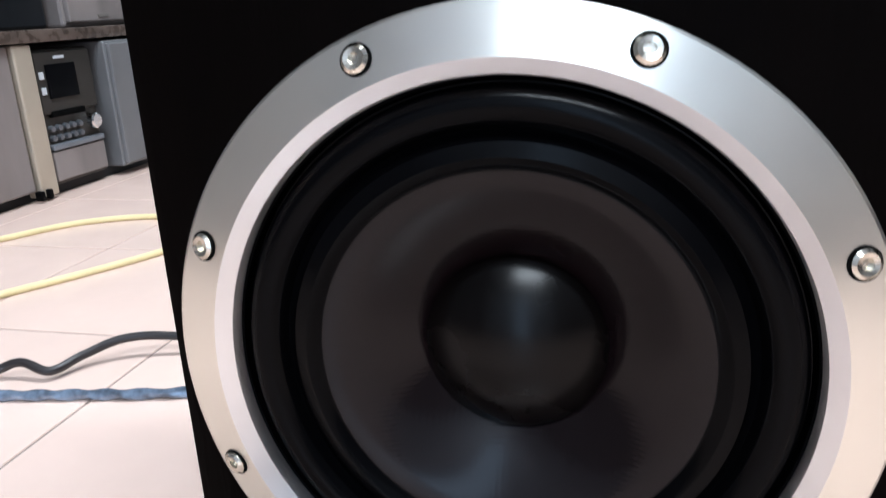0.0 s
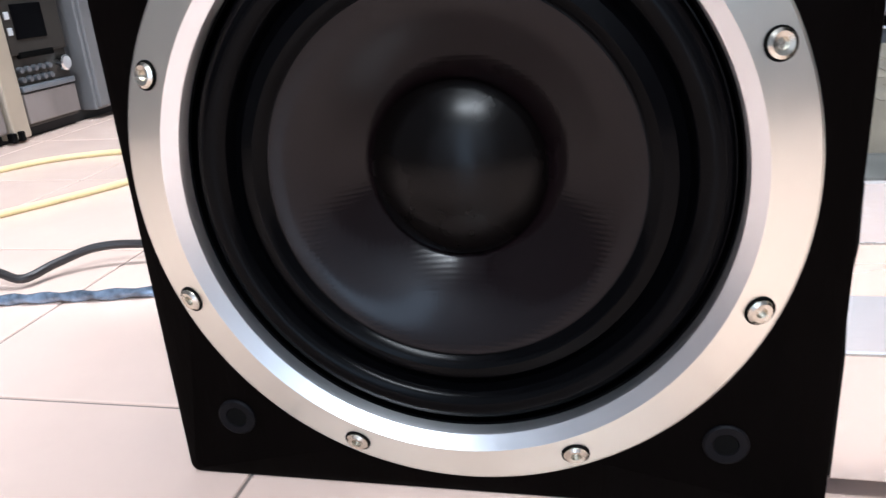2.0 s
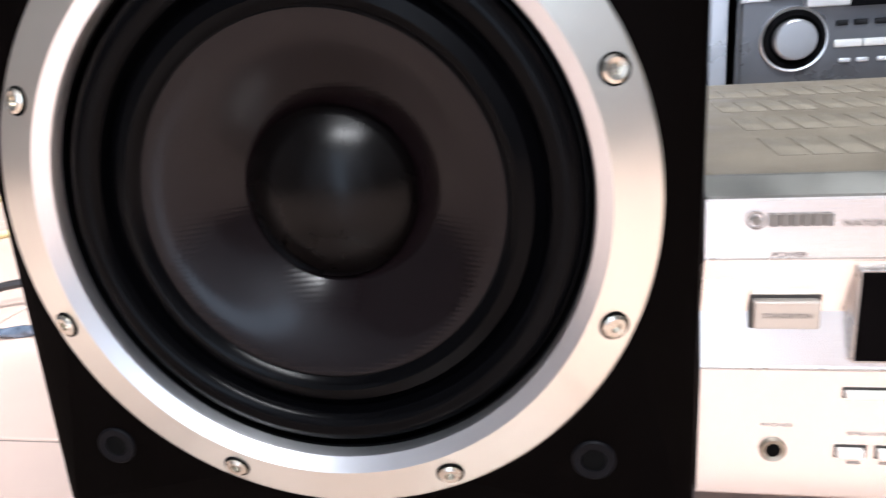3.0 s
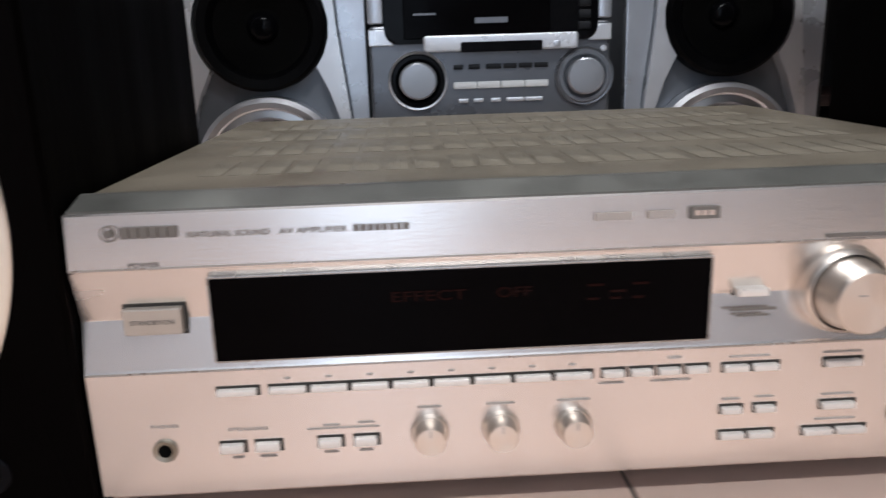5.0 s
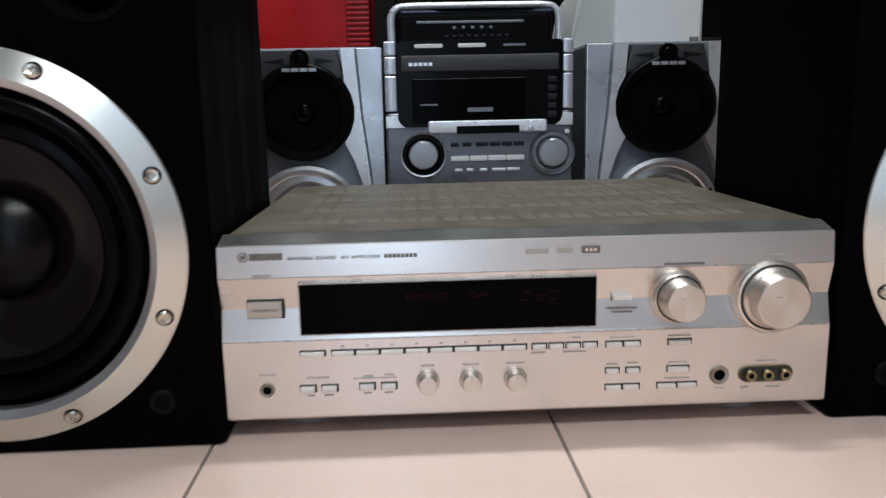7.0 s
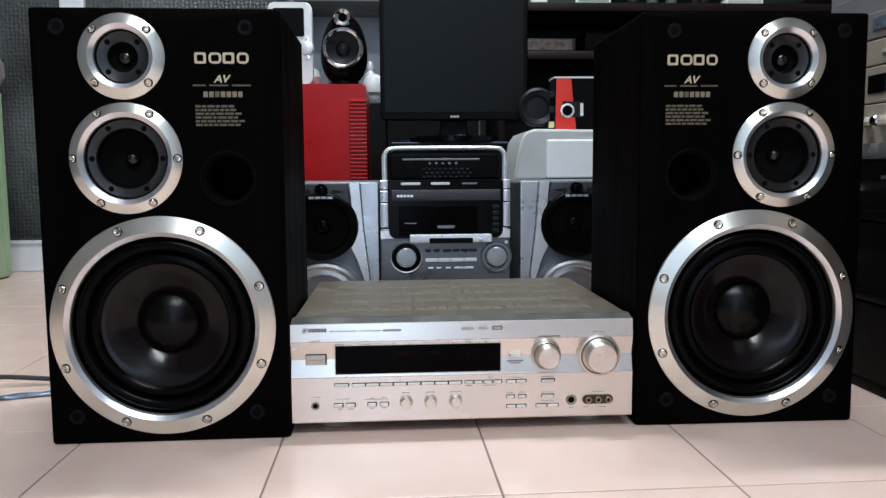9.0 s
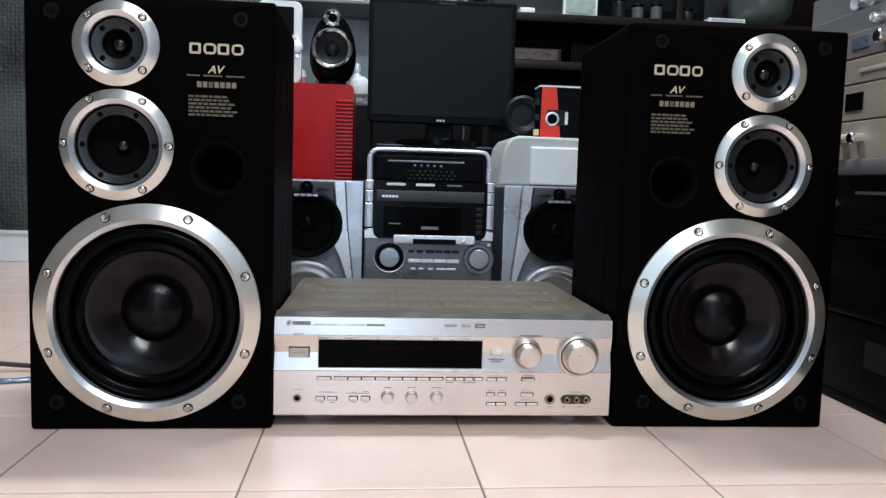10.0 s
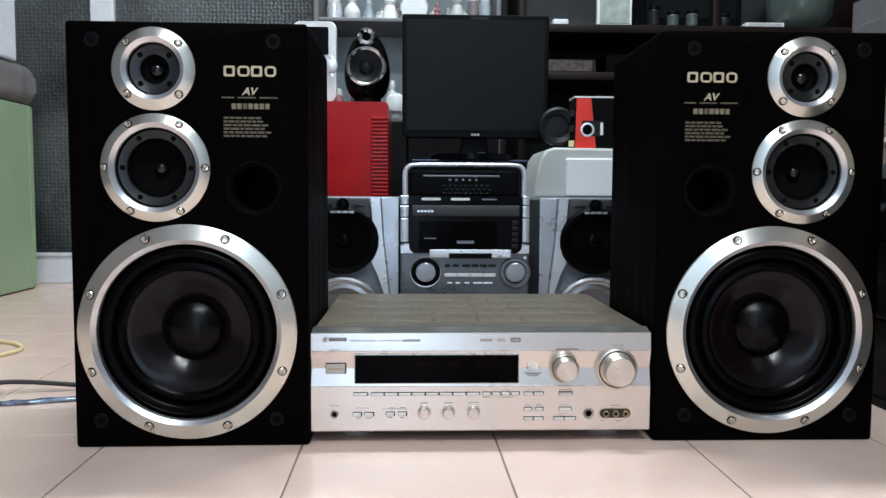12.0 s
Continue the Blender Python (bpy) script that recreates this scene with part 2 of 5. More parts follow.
M["stone"] = surface("mottled_stone", (0.085, 0.062, 0.05), 0.3, 0, 0.7, 60, 300, 0.1)
M["cable_navy"] = surface("navy_cable", (0.02, 0.03, 0.07), 0.4, 0, 0.2)
M["tube"] = glow("lit_tube", (0.93, 0.97, 1.0), 9)

# floor tile: pale pink ceramic with faint clouds; each tile a little different
tm = surface("pink_beige_tile", (0.72, 0.540, 0.460), 0.25, 0, 0.05, 14, 260, 0.006, rough_vary=0.01, patch=5)
nt = tm.node_tree
oi = nt.nodes.new("ShaderNodeObjectInfo")
hsv = nt.nodes.new("ShaderNodeHueSaturation")
mr = nt.nodes.new("ShaderNodeMapRange")
mr.inputs["To Min"].default_value, mr.inputs["To Max"].default_value = 0.988, 1.01
nt.links.new(oi.outputs["Random"], mr.inputs["Value"])
nt.links.new(mr.outputs[0], hsv.inputs["Value"])
bs = nt.nodes["Principled BSDF"]
nt.links.new(bs.inputs["Base Color"].links[0].from_socket, hsv.inputs["Color"])
nt.links.new(hsv.outputs[0], bs.inputs["Base Color"])
off = nt.nodes.new("ShaderNodeVectorMath")
off.operation = "ADD"
mpn = [n for n in nt.nodes if n.bl_idname == "ShaderNodeMapping"][0]
nt.links.new(mpn.inputs["Vector"].links[0].from_socket, off.inputs[0])
mul = nt.nodes.new("ShaderNodeMath")
mul.operation = "MULTIPLY"
mul.inputs[1].default_value = 37.0
nt.links.new(oi.outputs["Random"], mul.inputs[0])
nt.links.new(mul.outputs[0], off.inputs[1])
nt.links.new(off.outputs[0], mpn.inputs["Vector"])
M["tile"] = tm


# ---- mesh helpers ----
def finish(bm, name, material, smooth=32):
    me = bpy.data.meshes.new(name)
    bmesh.ops.recalc_face_normals(bm, faces=bm.faces)
    bm.edges.index_update()
    # a broad flat face keeps its own normal beside a narrow bevel
    crease = [e.index for e in bm.edges if len(e.link_faces) == 2 and
              max(f.calc_area() for f in e.link_faces) > 12 * min(f.calc_area() for f in e.link_faces)]
    bm.to_mesh(me)
    bm.free()
    me.materials.append(material)
    for p in me.polygons:
        p.use_smooth = True
    me.set_sharp_from_angle(angle=radians(smooth))
    for i in crease:
        me.edges[i].use_edge_sharp = True
    return me


def part(name, bm, material, parent=None, label="", loc=None, smooth=32):
    ob = new(name, bm if isinstance(bm, bpy.types.Mesh) else finish(bm, name, material, smooth))
    ob.parent = parent
    if loc is not None:
        ob.location = loc
    if label:
        ob["label"] = label
    return ob


def thing(name, loc, label, category, group="", turn=0.0):
    ob = new(name)
    ob.empty_display_size = 0.05
    ob.location = loc
    ob.rotation_euler = (0, 0, radians(turn))
    return tagged(ob, label, category, group)


def box(x0, x1, y0, y1, z0, z1, bev=0.0, seg=2, bm=None):
    own = bmesh.new()
    bmesh.ops.create_cube(own, size=1)
    bmesh.ops.scale(own, vec=(x1 - x0, y1 - y0, z1 - z0), verts=own.verts)
    bmesh.ops.translate(own, vec=((x0 + x1) / 2, (y0 + y1) / 2, (z0 + z1) / 2), verts=own.verts)
    if bev:
        bmesh.ops.bevel(own, geom=own.edges[:], offset=bev, segments=seg, affect="EDGES", profile=0.5)
    if bm is None:
        return own
    return merge(bm, own)


def merge(bm, own):
    me = bpy.data.meshes.new("tmp")
    own.to_mesh(me)
    own.free()
    bm.from_mesh(me)
    bpy.data.meshes.remove(me)
    return bm


def lathe(profile, seg=64, cx=0.0, cz=0.0, cy=0.0, bm=None, axis="Y", wobble=None):
    """Turns (radius, depth) round an axis that points along +y (or +z, +x)."""
    own = bmesh.new()
    rings = []
    for r, d in profile:
        if r < 1e-6:
            rings.append([own.verts.new((0, d, 0))])
        else:
            rings.append([own.verts.new((r * math.cos(2 * math.pi * k / seg), d, r * math.sin(2 * math.pi * k / seg))) for k in range(seg)])
    for a, b in zip(rings, rings[1:]):
        for k in range(seg):
            k2 = (k + 1) % seg
            if len(a) == 1 and len(b) == 1:
                continue
            if len(a) == 1:
                own.faces.new((a[0], b[k], b[k2]))
            elif len(b) == 1:
                own.faces.new((a[k], a[k2], b[0]))
            else:
                own.faces.new((a[k], a[k2], b[k2], b[k]))
    if axis == "Z":
        bmesh.ops.rotate(own, cent=(0, 0, 0), matrix=Matrix.Rotation(radians(90), 3, "X"), verts=own.verts)
    elif axis == "X":
        bmesh.ops.rotate(own, cent=(0, 0, 0), matrix=Matrix.Rotation(radians(-90), 3, "Z"), verts=own.verts)
    bmesh.ops.translate(own, vec=(cx, cy, cz), verts=own.verts)
    return own if bm is None else merge(bm, own)


def prism(loop, depth0, depth1, axis="Y", bev=0.0, seg=2):
    """A closed outline pulled along an axis. Outline in (x, z) for Y, (y, z) for X, (x, y) for Z."""
    bm = bmesh.new()
    put = {"Y": lambda a, b, d: (a, d, b), "X": lambda a, b, d: (d, a, b), "Z": lambda a, b, d: (a, b, d)}[axis]
    lo = [bm.verts.new(put(a, b, depth0)) for a, b in loop]
    hi = [bm.verts.new(put(a, b, depth1)) for a, b in loop]
    n = len(loop)
    for k in range(n):
        bm.faces.new((lo[k], lo[(k + 1) % n], hi[(k + 1) % n], hi[k]))
    bm.faces.new(lo)
    bm.faces.new(list(reversed(hi)))
    if bev:
        caps = [e for e in bm.edges if all(v in lo for v in e.verts) or all(v in hi for v in e.verts)]
        bmesh.ops.bevel(bm, geom=caps, offset=bev, segments=seg, affect="EDGES", profile=0.5)
    return bm


def rounded(x0, x1, z0, z1, r, n=6):
    """A rounded rectangle outline; r is one radius or four (bottom left, bottom right, top right, top left)."""
    rs = [r] * 4 if isinstance(r, (int, float)) else r
    out = []
    for (cx, cz, sx, sz, a0), q in zip(((x0, z0, 1, 1, 180), (x1, z0, -1, 1, 270), (x1, z1, -1, -1, 0), (x0, z1, 1, -1, 90)), rs):
        if q <= 0:
            out.append((cx, cz))
            continue
        for k in range(n + 1):
            a = radians(a0 + 90 * k / n)
            out.append((cx + sx * q + q * math.cos(a), cz + sz * q + q * math.sin(a)))
    return out


def sweep(points, radius, seg=10, steps=8, closed=False, twist=0.0, lobes=0):
    """A round tube along a smooth line through the points."""
    pts = [Vector(p) for p in points]
    line = []
    n = len(pts)
    for i in range(n if closed else n - 1):
        p0, p1, p2, p3 = (pts[(i + k) % n] if closed else pts[min(max(i + k, 0), n - 1)] for k in (-1, 0, 1, 2))
        for s in range(steps):
            t = s / steps
            line.append(0.5 * ((2 * p1) + (p2 - p0) * t + (2 * p0 - 5 * p1 + 4 * p2 - p3) * t * t + (3 * p1 - p0 - 3 * p2 + p3) * t ** 3))
    if not closed:
        line.append(pts[-1])
    bm = bmesh.new()
    rings = []
    m = len(line)
    for i, p in enumerate(line):
        a = line[(i - 1) % m] if closed or i else p
        b = line[(i + 1) % m] if closed or i < m - 1 else p
        d = (b - a).normalized()
        u = d.cross(Vector((0, 0, 1)) if abs(d.z) < 0.9 else Vector((0, 1, 0))).normalized()
        v = u.cross(d)
        ring = []
        for k in range(seg):
            ang = 2 * math.pi * k / seg
            rr = radius * (1 + (0.18 * math.cos(lobes * (ang + twist * i)) if lobes else 0))
            ring.append(bm.verts.new(p + u * rr * math.cos(ang) + v * rr * math.sin(ang)))
        rings.append(ring)
    for i in range(m if closed else m - 1):
        a, b = rings[i], rings[(i + 1) % m]
        for k in range(seg):
            bm.faces.new((a[k], a[(k + 1) % seg], b[(k + 1) % seg], b[k]))
    if not closed:
        bm.faces.new(rings[0])
        bm.faces.new(rings[-1])
    return bm


def lettering(text, size, material, parent, loc, name="lettering", depth=0.00015, width=None, rot=(90, 0, 0), bold=0.0):
    """Built-in font, standing upright and facing -y, its left foot at loc."""
    c = bpy.data.curves.new("text", "FONT")
    c.body, c.size, c.extrude, c.offset = text, size, depth, bold
    tmp = bpy.data.objects.new("text", c)
    me = bpy.data.meshes.new_from_object(tmp)
    bpy.data.objects.remove(tmp)
    bpy.data.curves.remove(c)
    if width:
        xs = [v.co.x for v in me.vertices]
        k = width / (max(xs) - min(xs))
        for v in me.vertices:
            v.co.x *= k
    me.materials.append(material)
    ob = new(name, me)
    ob.parent = parent
    ob.location = loc
    ob.rotation_euler = [radians(a) for a in rot]
    return ob


def print_bar(x0, x1, z, h, material, parent, y=-0.0004, name="print_bar"):
    return part(name, box(x0, x1, y, y + 0.0006, z - h / 2, z + h / 2), material, parent)


# ---- room shell ----
X0, X1, Y0, Y1, H = -1.95, 1.45, -2.5, 1.9, 2.6
ceiling = tagged(part("ceiling", box(X0 - 0.1, X1 + 0.1, Y0 - 0.1, Y1 + 0.1, H, H + 0.1), M["ceiling"]), "plain cool white painted ceiling", "ceiling", kind="structure")
for nm, b in (("wall_west", (X0 - 0.1, X0, Y0 - 0.1, Y1 + 0.1)), ("wall_east", (X1, X1 + 0.1, Y0 - 0.1, Y1 + 0.1)), ("wall_north", (X0, X1, Y1, Y1 + 0.1))):
    tagged(part(nm, box(*b, -0.02, H), M["wall"]), "plain grey painted wall", "wall", kind="structure")
# unseen wall, its blue chosen as a reflector for the metal fronts
ws = bmesh.new()
for b in ((X0, -0.46, -0.02, H), (0.06, X1, -0.02, H), (-0.46, 0.06, 2.1, H)):
    box(b[0], b[1], Y0 - 0.1, Y0, b[2], b[3], bm=ws)
tagged(part("wall_south", ws, M["wall_blue"]), "unseen wall tinted pale blue for reflections, with a tall narrow doorway", "wall", kind="structure")
for tx, ty, tz, watts in TUBES:
    t = thing("ceiling_light", (tx, ty, tz), "white fluorescent batten lamp on the ceiling, lit", "ceiling light", "ceiling lamps")
    part("housing", box(-0.62, 0.62, -0.04, 0.04, 0.03, 0.08, 0.008), M["white_plastic"], t)
    part("tube", lathe([(0, -0.6), (0.013, -0.6), (0.013, 0.6), (0, 0.6)], 16, axis="X"), M["tube"], t, "lit fluorescent tube")


# ---- large three-way loudspeakers ----
def screw_mesh(r):
    bm = lathe([(0, -0.0006), (r * 0.42, -0.0006), (r * 0.42, -0.0022), (r * 0.75, -0.0026), (r * 0.98, -0.0016), (r, 0.0)], 20)
    return finish(bm, "screw", M["screw"])


# black collar that paints the shade of a screw's recess; nothing is sunk
def recess_mesh(r):
    return finish(lathe([(r * 0.9, -0.0004), (r * 1.19, -0.0009), (r * 1.22, 0.0014)], 20), "screw_recess_shade", M["hole"])


SCREW, RECESS = screw_mesh(0.0053), recess_mesh(0.0050)
MINI_SCREW, MINI_RECESS = screw_mesh(0.0045), recess_mesh(0.0043)
SMALL_SCREW = finish(lathe([(0, -0.0008), (0.0026, -0.0010), (0.0034, 0)], 14), "small_screw", M["hole"])


def metal_ring(cx, cz, r1, r0, screws, turn, parent, rs):
    """Turned trim ring with a bright inner bevel and its screws."""
    b = 0.0062
    rise = 0.0026 + 0.30 * (r1 - r0 - b)
    y_at = lambda r: -0.0018 - (rise - 0.0018) * (r1 - 0.001 - r) / (r1 - 0.001 - r0 - b)
    ring = part("trim_ring", lathe([(r1, 0.001), (r1, -0.0010), (r1 - 0.001, -0.0018), (r0 + b, -rise)], 128), M["alu_ring"], parent, "brushed aluminium trim ring", (cx, 0, cz))
    part("bevel", lathe([(r0 + b, -rise), (r0 + 0.0006, -rise + 0.0042), (r0, -rise + 0.0060), (r0, 0.005)], 128), M["alu_bevel"], ring, "polished inner bevel")
    for k in range(screws):
        a = radians(turn + 360 * k / screws)
        loc = (rs * math.cos(a), y_at(rs) + 0.0002, rs * math.sin(a))
        sc = part("screw", SCREW if screws == 8 else MINI_SCREW, None, ring, "", loc)
        lean = Matrix.Rotation(math.atan((rise - 0.0018) / (r1 - 0.001 - r0 - b)), 4, Vector((-math.sin(a), 0, math.cos(a))))
        sc.matrix_basis = Matrix.Translation(loc) @ lean @ Matrix.Rotation(1.1 * k + cx * 40, 4, "Y")
        rc = part("screw_recess_shade", RECESS if screws == 8 else MINI_RECESS, None, ring)
        rc.matrix_basis = Matrix.Translation(loc) @ lean
    return ring


def loudspeaker(x, y, turn, sg):
    W, Hh, D = 0.290, 0.5255, 0.238
    t = thing("loudspeaker", (x, y, 0), "tall black three-way loudspeaker with brushed aluminium rings on tiled floor", "loudspeaker", "pair of large loudspeakers", turn)
    wu, tu, pu = -0.0045 * sg, -0.040 * sg, 0.079 * sg
    holes = [(wu, 0.1452, 0.1125), (tu, 0.349, 0.050), (tu, 0.4685, 0.033), (pu, 0.3245, 0.0305)]
    # cabinet: front sheet with round openings, rounded front edges, sides and back
    bm = bmesh.new()
    rim = rounded(-W / 2 + 0.005, W / 2 - 0.005, 0.004, Hh - 0.004, 0.004, 3)
    out = rounded(-W / 2, W / 2, 0.0, Hh, 0.004, 3)
    loops = []
    for loop, d in ((rim, 0.0), ([(a + (c - a) * 0.75, b + (e - b) * 0.75) for (a, b), (c, e) in zip(rim, out)], 0.0012), (out, 0.005), (out, D)):
        loops.append([bm.verts.new((a, d, b)) for a, b in loop])
    n = len(rim)
    for a, b in zip(loops, loops[1:]):
        for k in range(n):
            bm.faces.new((a[k], a[(k + 1) % n], b[(k + 1) % n], b[k]))
    bm.faces.new(loops[-1])
    edges = [bm.edges.get((loops[0][k], loops[0][(k + 1) % n])) for k in range(n)]
    for hx, hz, hr in holes:
        c = [bm.verts.new((hx + hr * math.cos(2 * math.pi * k / 64), 0, hz + hr * math.sin(2 * math.pi * k / 64))) for k in range(64)]
        e = [bm.edges.new((c[k], c[(k + 1) % 64])) for k in range(64)]
        edges += e
        c2 = [bm.verts.new((v.co.x, 0.05, v.co.z)) for v in c]
        for k in range(64):
            bm.faces.new((c[k], c2[k], c2[(k + 1) % 64], c[(k + 1) % 64]))
    bmesh.ops.triangle_fill(bm, use_beauty=True, use_dissolve=False, edges=edges, normal=(0, -1, 0))
    part("cabinet", bm, M["vinyl"], t, "black woodgrain vinyl cabinet")
    # woofer
    wf = part("woofer", lathe([(0.1125, 0.002), (0.109, 0.003), (0.1085, 0.010), (0.107, 0.012)], 96), M["basket"], t, "large woofer with woven cone", (wu, 0, 0.1452))
    metal_ring(wu, 0.1452, 0.1348, 0.110, 8, 22.5, t, 0.126)
    roll = [(0.1075, 0.006)] + [(0.0995 + 0.0075 * math.cos(radians(a)), 0.006 - 0.0075 * math.sin(radians(a))) for a in range(0, 181, 15)] + [(0.0912, 0.0075), (0.0890, 0.0065), (0.0870, 0.0035), (0.0815, 0.0015), (0.0790, 0.0025), (0.0775, 0.0045), (0.0768, 0.0050), (0.0762, 0.0050)]
    part("surround", lathe(roll, 96), M["rubber"], wf, "black rubber surround")
    cone = [(0.0764, 0.0050)] + [(0.0764 - (0.0764 - 0.034) * k / 10, 0.0050 + 0.0238 * (k / 10) ** 1.45) for k in range(1, 11)]
    part("cone", lathe(cone, 96), M["cone"], wf, "dark woven cone with a soft sheen")
    cap = [(0.0372, 0.0270), (0.0372, 0.0240)] + [(0.0370 * k / 12, 0.0234 - 0.0152 * (1 - (k / 12) ** 2.2)) for k in range(12, 0, -1)] + [(0, 0.0082)]
    part("dust_cap", lathe(cap, 64), M["cap"], wf, "satin black dust cap")
    # midrange
    md = part("midrange", lathe([(0.0495, 0.003), (0.0465, 0.0042), (0.0365, 0.0046), (0.0355, 0.006), (0.0350, 0.010)], 72), M["plate"], t, "midrange driver on a grey metal plate", (tu, 0, 0.349))
    metal_ring(tu, 0.349, 0.066, 0.0485, 6, 0, t, 0.0605)
    part("gasket", lathe([(0.0486, 0.0010), (0.0472, 0.0026), (0.0462, 0.0036)], 72), M["hole"], md)
    part("throat", lathe([(0.0352, 0.006), (0.033, 0.016), (0.022, 0.026), (0.009, 0.028)], 48), M["hole"], md, "black cone")
    part("dome", lathe([(0.0100, 0.028)] + [(0.0098 * math.cos(radians(a)), 0.028 - 0.010 * math.sin(radians(a))) for a in range(10, 90, 10)] + [(0, 0.018)], 40), M["dome"], md, "glossy black dome")
    for k in range(6):
        a = radians(60 * k)
        part("small_screw", SMALL_SCREW, None, md, "", (0.0415 * math.cos(a), 0.0044, 0.0415 * math.sin(a)))
    # tweeter
    tw = part("tweeter", lathe([(0.0325, 0.003), (0.0305, 0.0042), (0.018, 0.0046), (0.0172, 0.006), (0.017, 0.010)], 64), M["plate"], t, "tweeter on a grey metal plate", (tu, 0, 0.4685))
    metal_ring(tu, 0.4685, 0.050, 0.0315, 4, 45, t, 0.0435)
    part("gasket", lathe([(0.0316, 0.0010), (0.0306, 0.0026), (0.0298, 0.0036)], 64), M["hole"], tw)
    part("throat", lathe([(0.0172, 0.006), (0.0155, 0.014), (0.0095, 0.016)], 40), M["hole"], tw, "black horn mouth")
    part("dome", lathe([(0.0100, 0.016)] + [(0.0098 * math.cos(radians(a)), 0.016 - 0.008 * math.sin(radians(a))) for a in range(10, 90, 10)] + [(0, 0.008)], 32), M["dome"], tw, "glossy black dome")
    for k in range(4):
        a = radians(45 + 90 * k)
        part("small_screw", SMALL_SCREW, None, tw, "", (0.0245 * math.cos(a), 0.0044, 0.0245 * math.sin(a)))
    # port
    part("bass_port", lathe([(0.0335, 0.0005), (0.0335, -0.0012), (0.0315, -0.0018), (0.0275, 0.004), (0.027, 0.09), (0, 0.09)], 56), M["hole"], t, "round black bass port", (pu, 0, 0.3245))
    # grille sockets
    for px in (-0.113 * sg, 0.104 * sg):
        for pz in (0.0345, 0.5026):
            s = part("grille_socket", lathe([(0.0092, 0.0005), (0.0092, -0.0008), (0.0083, -0.0014), (0.0052, -0.0012), (0.0046, 0.0)], 28), M["socket"], t, "black rubber grille socket", (px, 0, pz))
            part("socket_hole", lathe([(0.0048, -0.0009), (0, -0.0007)], 20), M["hole"], s)
    # printing: maker's mark and small print as plain shapes
    cx = 0.0765 if sg > 0 else -0.0795
    for k, w in enumerate((0.0135, 0.0150, 0.0135, 0.0140)):
        x0 = cx - 0.0325 + k * 0.0165
        part("maker_mark", prism(rounded(x0, x0 + w, 0.4605, 0.4735, 0.005 if k % 2 else 0.002, 4), -0.0004, 0.0004), M["gold"], t)
        part("maker_mark", prism(rounded(x0 + 0.0030, x0 + w - 0.0030, 0.4632, 0.4708, 0.0015, 3), -0.0006, 0.0004), M["vinyl"], t)
    initials = lettering("AV", 0.0125, M["gold"], t, (cx - 0.0105, -0.0003, 0.4385), "printed_letters", bold=0.0003, width=0.018)
    initials.data.transform(Matrix(((1, 0.28, 0, 0), (0, 1, 0, 0), (0, 0, 1, 0), (0, 0, 0, 1))))
    for k, w in enumerate((0.015, 0.022, 0.022)):
        x0 = cx - 0.0355 + (0.0, 0.0195, 0.046)[k]
        part("small_print", box(x0, x0 + w, -0.0003, 0.0003, 0.4342, 0.4360), M["gold_dim"], t)
    for k, w in enumerate((0.006, 0.006, 0.006, 0.006, 0.006, 0.006, 0.006)):
        x0 = cx - 0.0235 + k * 0.0068
        part("model_print", box(x0, x0 + 0.0052, -0.0003, 0.0003, 0.4212, 0.4280), M["gold_dim"] if k == 2 else M["gold_mid"], t)
    rng = random.Random(7)
    for r in range(6):
        x0, z = cx - 0.0335, 0.4105 - r * 0.0044
        while x0 < cx + (0.013 if r < 4 else 0.020):
            w = rng.uniform(0.004, 0.011)
            part("small_print", box(x0, x0 + w, -0.0002, 0.0003, z - 0.0013, z + 0.0013), M["gold_dim"], t)
            x0 += w + 0.0014
    return t


M["gold_mid"] = surface("thin_gold_print", (0.20, 0.165, 0.11), 0.5, 0.1, 0.2, 300)
M["gold_dim"] = surface("faded_gold_print", (0.10, 0.082, 0.052), 0.5, 0.1, 0.2, 300)
loudspeaker(-0.3638, -0.008, 0.65, 1)
loudspeaker(0.3675, 0.000, -0.5, -1)


